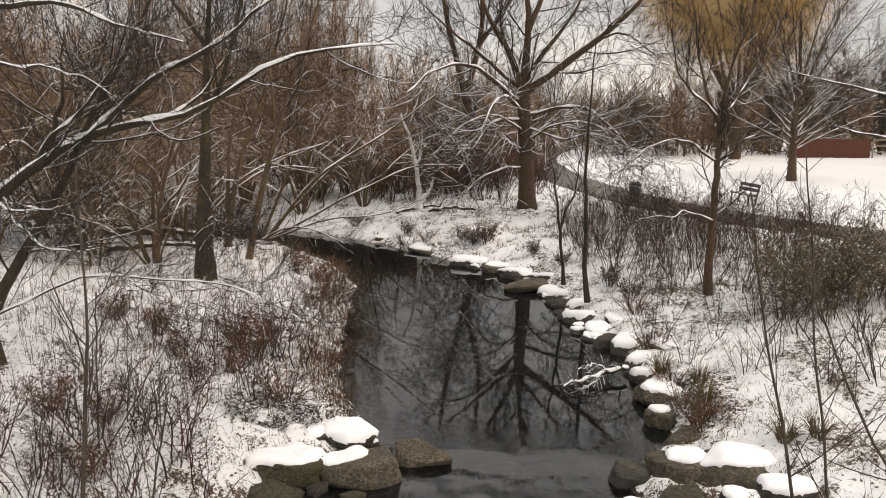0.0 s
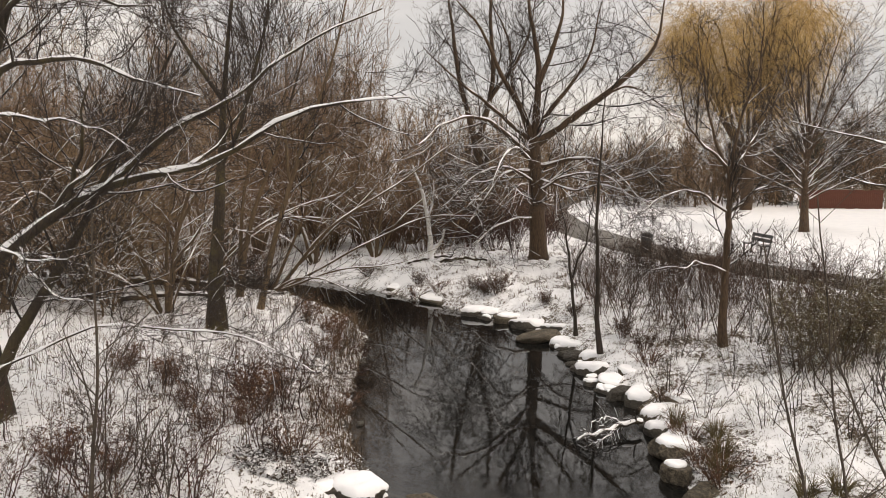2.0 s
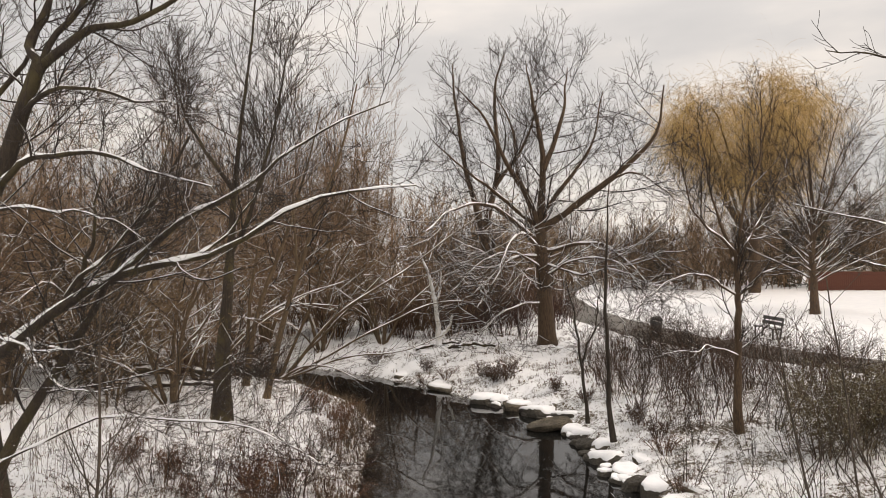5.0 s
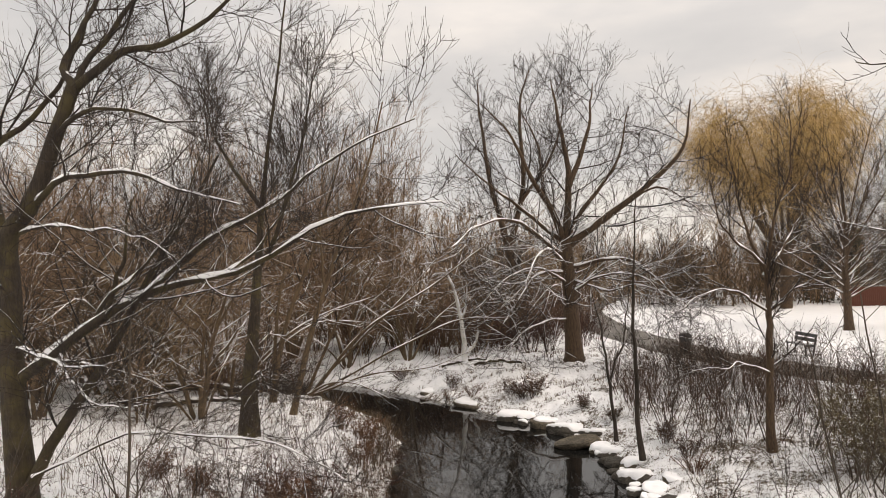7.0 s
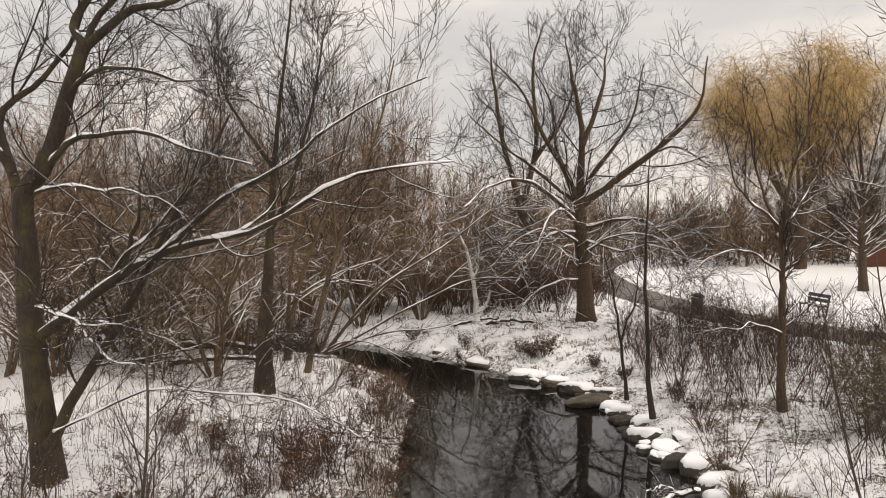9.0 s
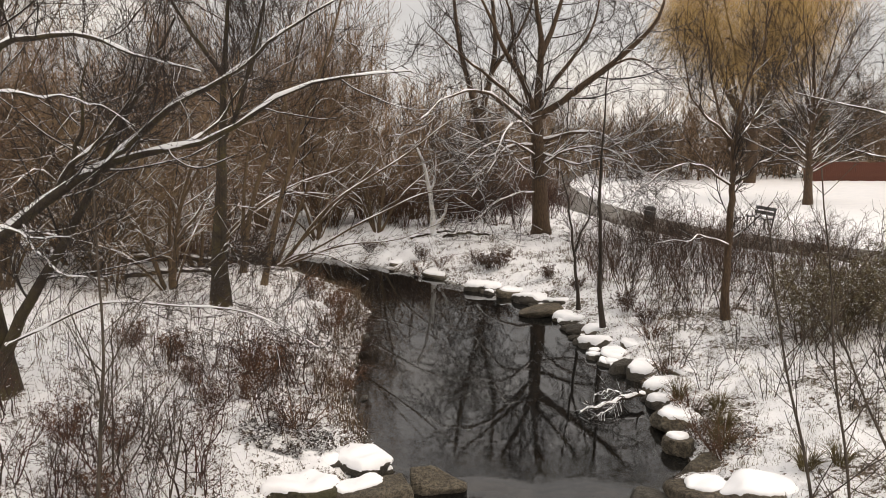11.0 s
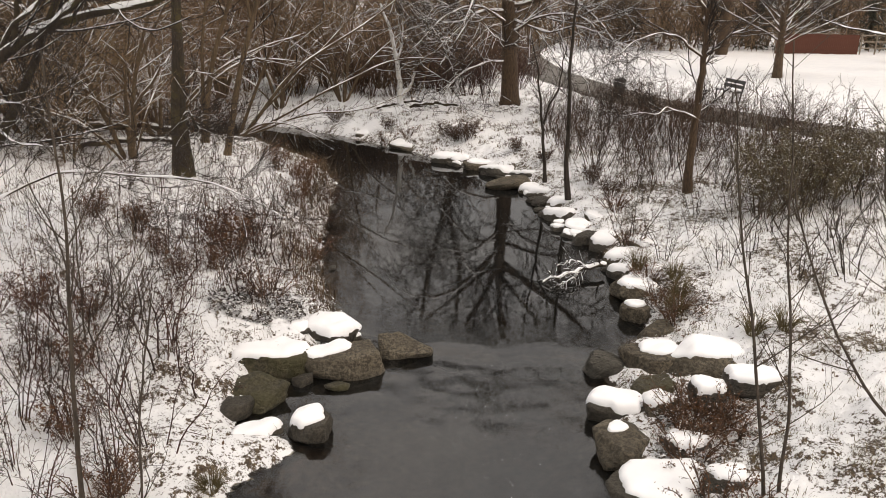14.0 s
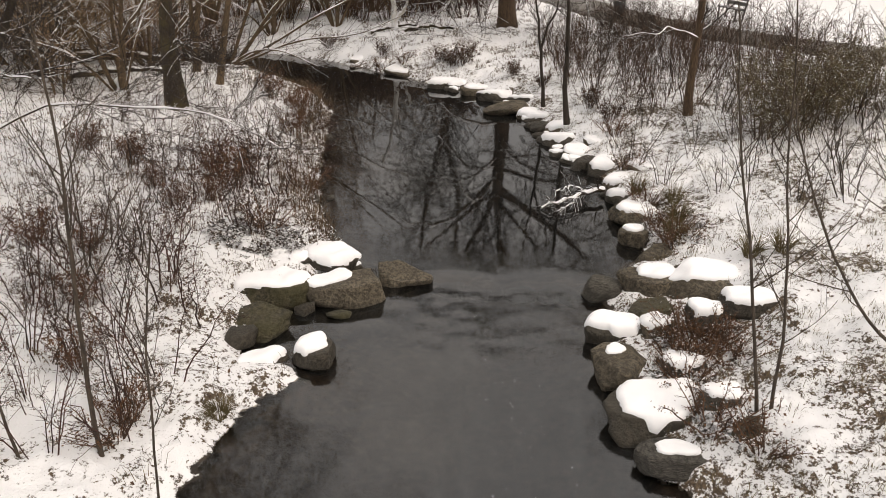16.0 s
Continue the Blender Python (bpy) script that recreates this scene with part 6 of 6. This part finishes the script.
for cx, cy, ex, ey, n in ((3.4, 7.75, 0.6, 0.35, 900), (4.2, 11.3, 0.5, 1.1, 1500), (3.0, 7.0, 0.35, 0.4, 500), (3.0, 5.95, 0.25, 0.4, 300)):
    a, q = rng.random(n) * 6.283, np.sqrt(rng.random(n))
    x, y = cx + ex * q * np.cos(a), cy + ey * q * np.sin(a)
    keep = (lumps(x, y, 0.45, 52) > -0.3) & ~height(x, y)[2]
    x, y = x[keep], y[keep]
    tagged(new("leaf_mat", leaf_cloud("leaf_mat", np.stack([x, y, height(x, y)[0] + 0.01 + 0.06 * rng.random(len(x))], -1), 0.032, wet_leaf_m, rng, 0.35)), "dark dead leaves and stalks between the snowy boulders", "leaves", kind="stuff")
# ---- bench, bin, fence, sign ----
def box(bm, size, at, rot=None):
    m = Matrix.Translation(at) @ (rot or Matrix.Identity(4)) @ Matrix.Diagonal((*size, 1))
    g = bmesh.ops.create_cube(bm, size=1.0, matrix=m)
    bmesh.ops.bevel(bm, geom=list({e for v in g["verts"] for e in v.link_edges}), offset=min(size) * 0.12, segments=1, affect="EDGES")


def bench(at, turn):
    root = thing("park_bench", at, "dark slatted park bench standing in snow beside the path", "bench")
    root.rotation_euler = (0, 0, radians(turn))
    for i in range(3):
        bm = bmesh.new()
        box(bm, (1.6, 0.11, 0.04), (0, -0.13 + 0.14 * i, 0.45))
        part("seat_slat", bm_mesh("seat_slat", bm, bench_m), root)
    for i in range(2):
        bm = bmesh.new()
        box(bm, (1.6, 0.04, 0.14), (0, 0.24 + 0.04 * i, 0.62 + 0.19 * i), Matrix.Rotation(radians(-14), 4, "X"))
        part("back_slat", bm_mesh("back_slat", bm, bench_m), root)
    for sx in (-0.7, 0.7):
        bm = bmesh.new()
        box(bm, (0.06, 0.05, 0.45), (sx, -0.15, 0.22))
        box(bm, (0.06, 0.05, 0.9), (sx, 0.23, 0.43), Matrix.Rotation(radians(-10), 4, "X"))
        box(bm, (0.06, 0.42, 0.05), (sx, 0.02, 0.41))
        part("leg", bm_mesh("leg", bm, metal_m), root)


bench((12.75, 30.6, zat(12.75, 30.6)), -84)


def litter_bin(at):
    root = thing("litter_bin", at, "dark round litter bin beside the path", "bin")
    bm = bmesh.new()
    bmesh.ops.create_cone(bm, cap_ends=True, segments=24, radius1=0.23, radius2=0.26, depth=0.75, matrix=Matrix.Translation((0, 0, 0.39)))
    part("body", bm_mesh("body", bm, metal_m, True), root)
    bm = bmesh.new()
    bmesh.ops.create_uvsphere(bm, u_segments=24, v_segments=10, radius=0.275, matrix=Matrix.Translation((0, 0, 0.77)) @ Matrix.Diagonal((1, 1, 0.5, 1)))
    part("lid", bm_mesh("lid", bm, metal_m, True), root)


litter_bin((8.3, 31.2, zat(8.3, 31.2)))


def fence(p0, p1, tall):
    p0, p1 = Vector((*p0, 0)), Vector((*p1, 0))
    root = thing("garden_fence", (p0.x, p0.y, 0), "red-brown board fence with pale posts and top rail", "fence")
    d = p1 - p0
    turn = math.atan2(d.y, d.x)
    root.rotation_euler = (0, 0, turn)
    L = d.length
    u = d.normalized()

    def z(s):
        return zat(p0.x + u.x * s, p0.y + u.y * s)
    bm = bmesh.new()
    box(bm, (0.145, 0.022, tall), (0, 0, tall / 2))
    board = bm_mesh("board", bm, fence_m)
    bm = bmesh.new()
    box(bm, (0.11, 0.11, tall + 0.75), (0, 0, tall / 2 + 0.1))
    post = bm_mesh("post", bm, rail_m)
    n = int(L / 0.15)
    for i in range(n):
        o = part("board", board, root)
        o.location = (i * 0.15 + 0.075, 0, z(i * 0.15) + 0.02 + 0.01 * ((i * 7) % 3))
    for i in range(int(L / 2.4) + 1):
        o = part("post", post, root)
        o.location = (i * 2.4, 0.07, z(i * 2.4))
        for h in (tall + 0.06, tall + 0.36):
            if i < int(L / 2.4):
                bm = bmesh.new()
                box(bm, (2.4, 0.06, 0.07), (0, 0, 0))
                o = part("rail", bm_mesh("rail", bm, rail_m), root)
                o.location = (i * 2.4 + 1.2, 0.03, (z(i * 2.4) + z(i * 2.4 + 2.4)) / 2 + h)


fence((29.2, 61.6), (35.6, 60.7), 1.55)


def slat_fence(p0, p1):
    """The open grey fence that goes on from the boards."""
    p0, p1 = Vector((*p0, 0)), Vector((*p1, 0))
    root = thing("open_fence", (p0.x, p0.y, 0), "open grey wooden fence with snow behind it", "fence")
    d = p1 - p0
    root.rotation_euler = (0, 0, math.atan2(d.y, d.x))
    for i in range(int(d.length / 1.2) + 1):
        q = p0 + d.normalized() * i * 1.2
        bm = bmesh.new()
        box(bm, (0.10, 0.10, 1.7), (0, 0, 0.8))
        o = part("post", bm_mesh("post", bm, rail_m), root)
        o.location = (i * 1.2, 0, zat(q.x, q.y))
        for h in (0.5, 1.0, 1.5):
            bm = bmesh.new()
            box(bm, (1.2, 0.04, 0.10), (0.6, 0, h))
            o = part("rail", bm_mesh("rail", bm, rail_m), root)
            o.location = (i * 1.2, 0.05, zat(q.x, q.y))


slat_fence((35.8, 60.7), (46, 60.0))


def sign(at, turn):
    root = thing("notice_board", at, "white notice board on two posts by the distant lawn", "sign")
    root.rotation_euler = (0, 0, radians(turn))
    for sx in (-0.35, 0.35):
        bm = bmesh.new()
        box(bm, (0.08, 0.08, 1.5), (sx, 0.05, 0.7))
        part("post", bm_mesh("post", bm, rail_m), root)
    bm = bmesh.new()
    box(bm, (0.75, 0.03, 0.62), (0, 0, 1.1))
    b = part("board", bm_mesh("board", bm, sign_m), root)
    for i in range(3):
        bm = bmesh.new()
        box(bm, (0.5 - 0.1 * i, 0.006, 0.04), (-0.02, -0.018, 1.26 - 0.13 * i))
        part("text_bar", bm_mesh("text_bar", bm, bench_m), b)


sign((20.3, 65.0, zat(20.3, 65.0)), 12)
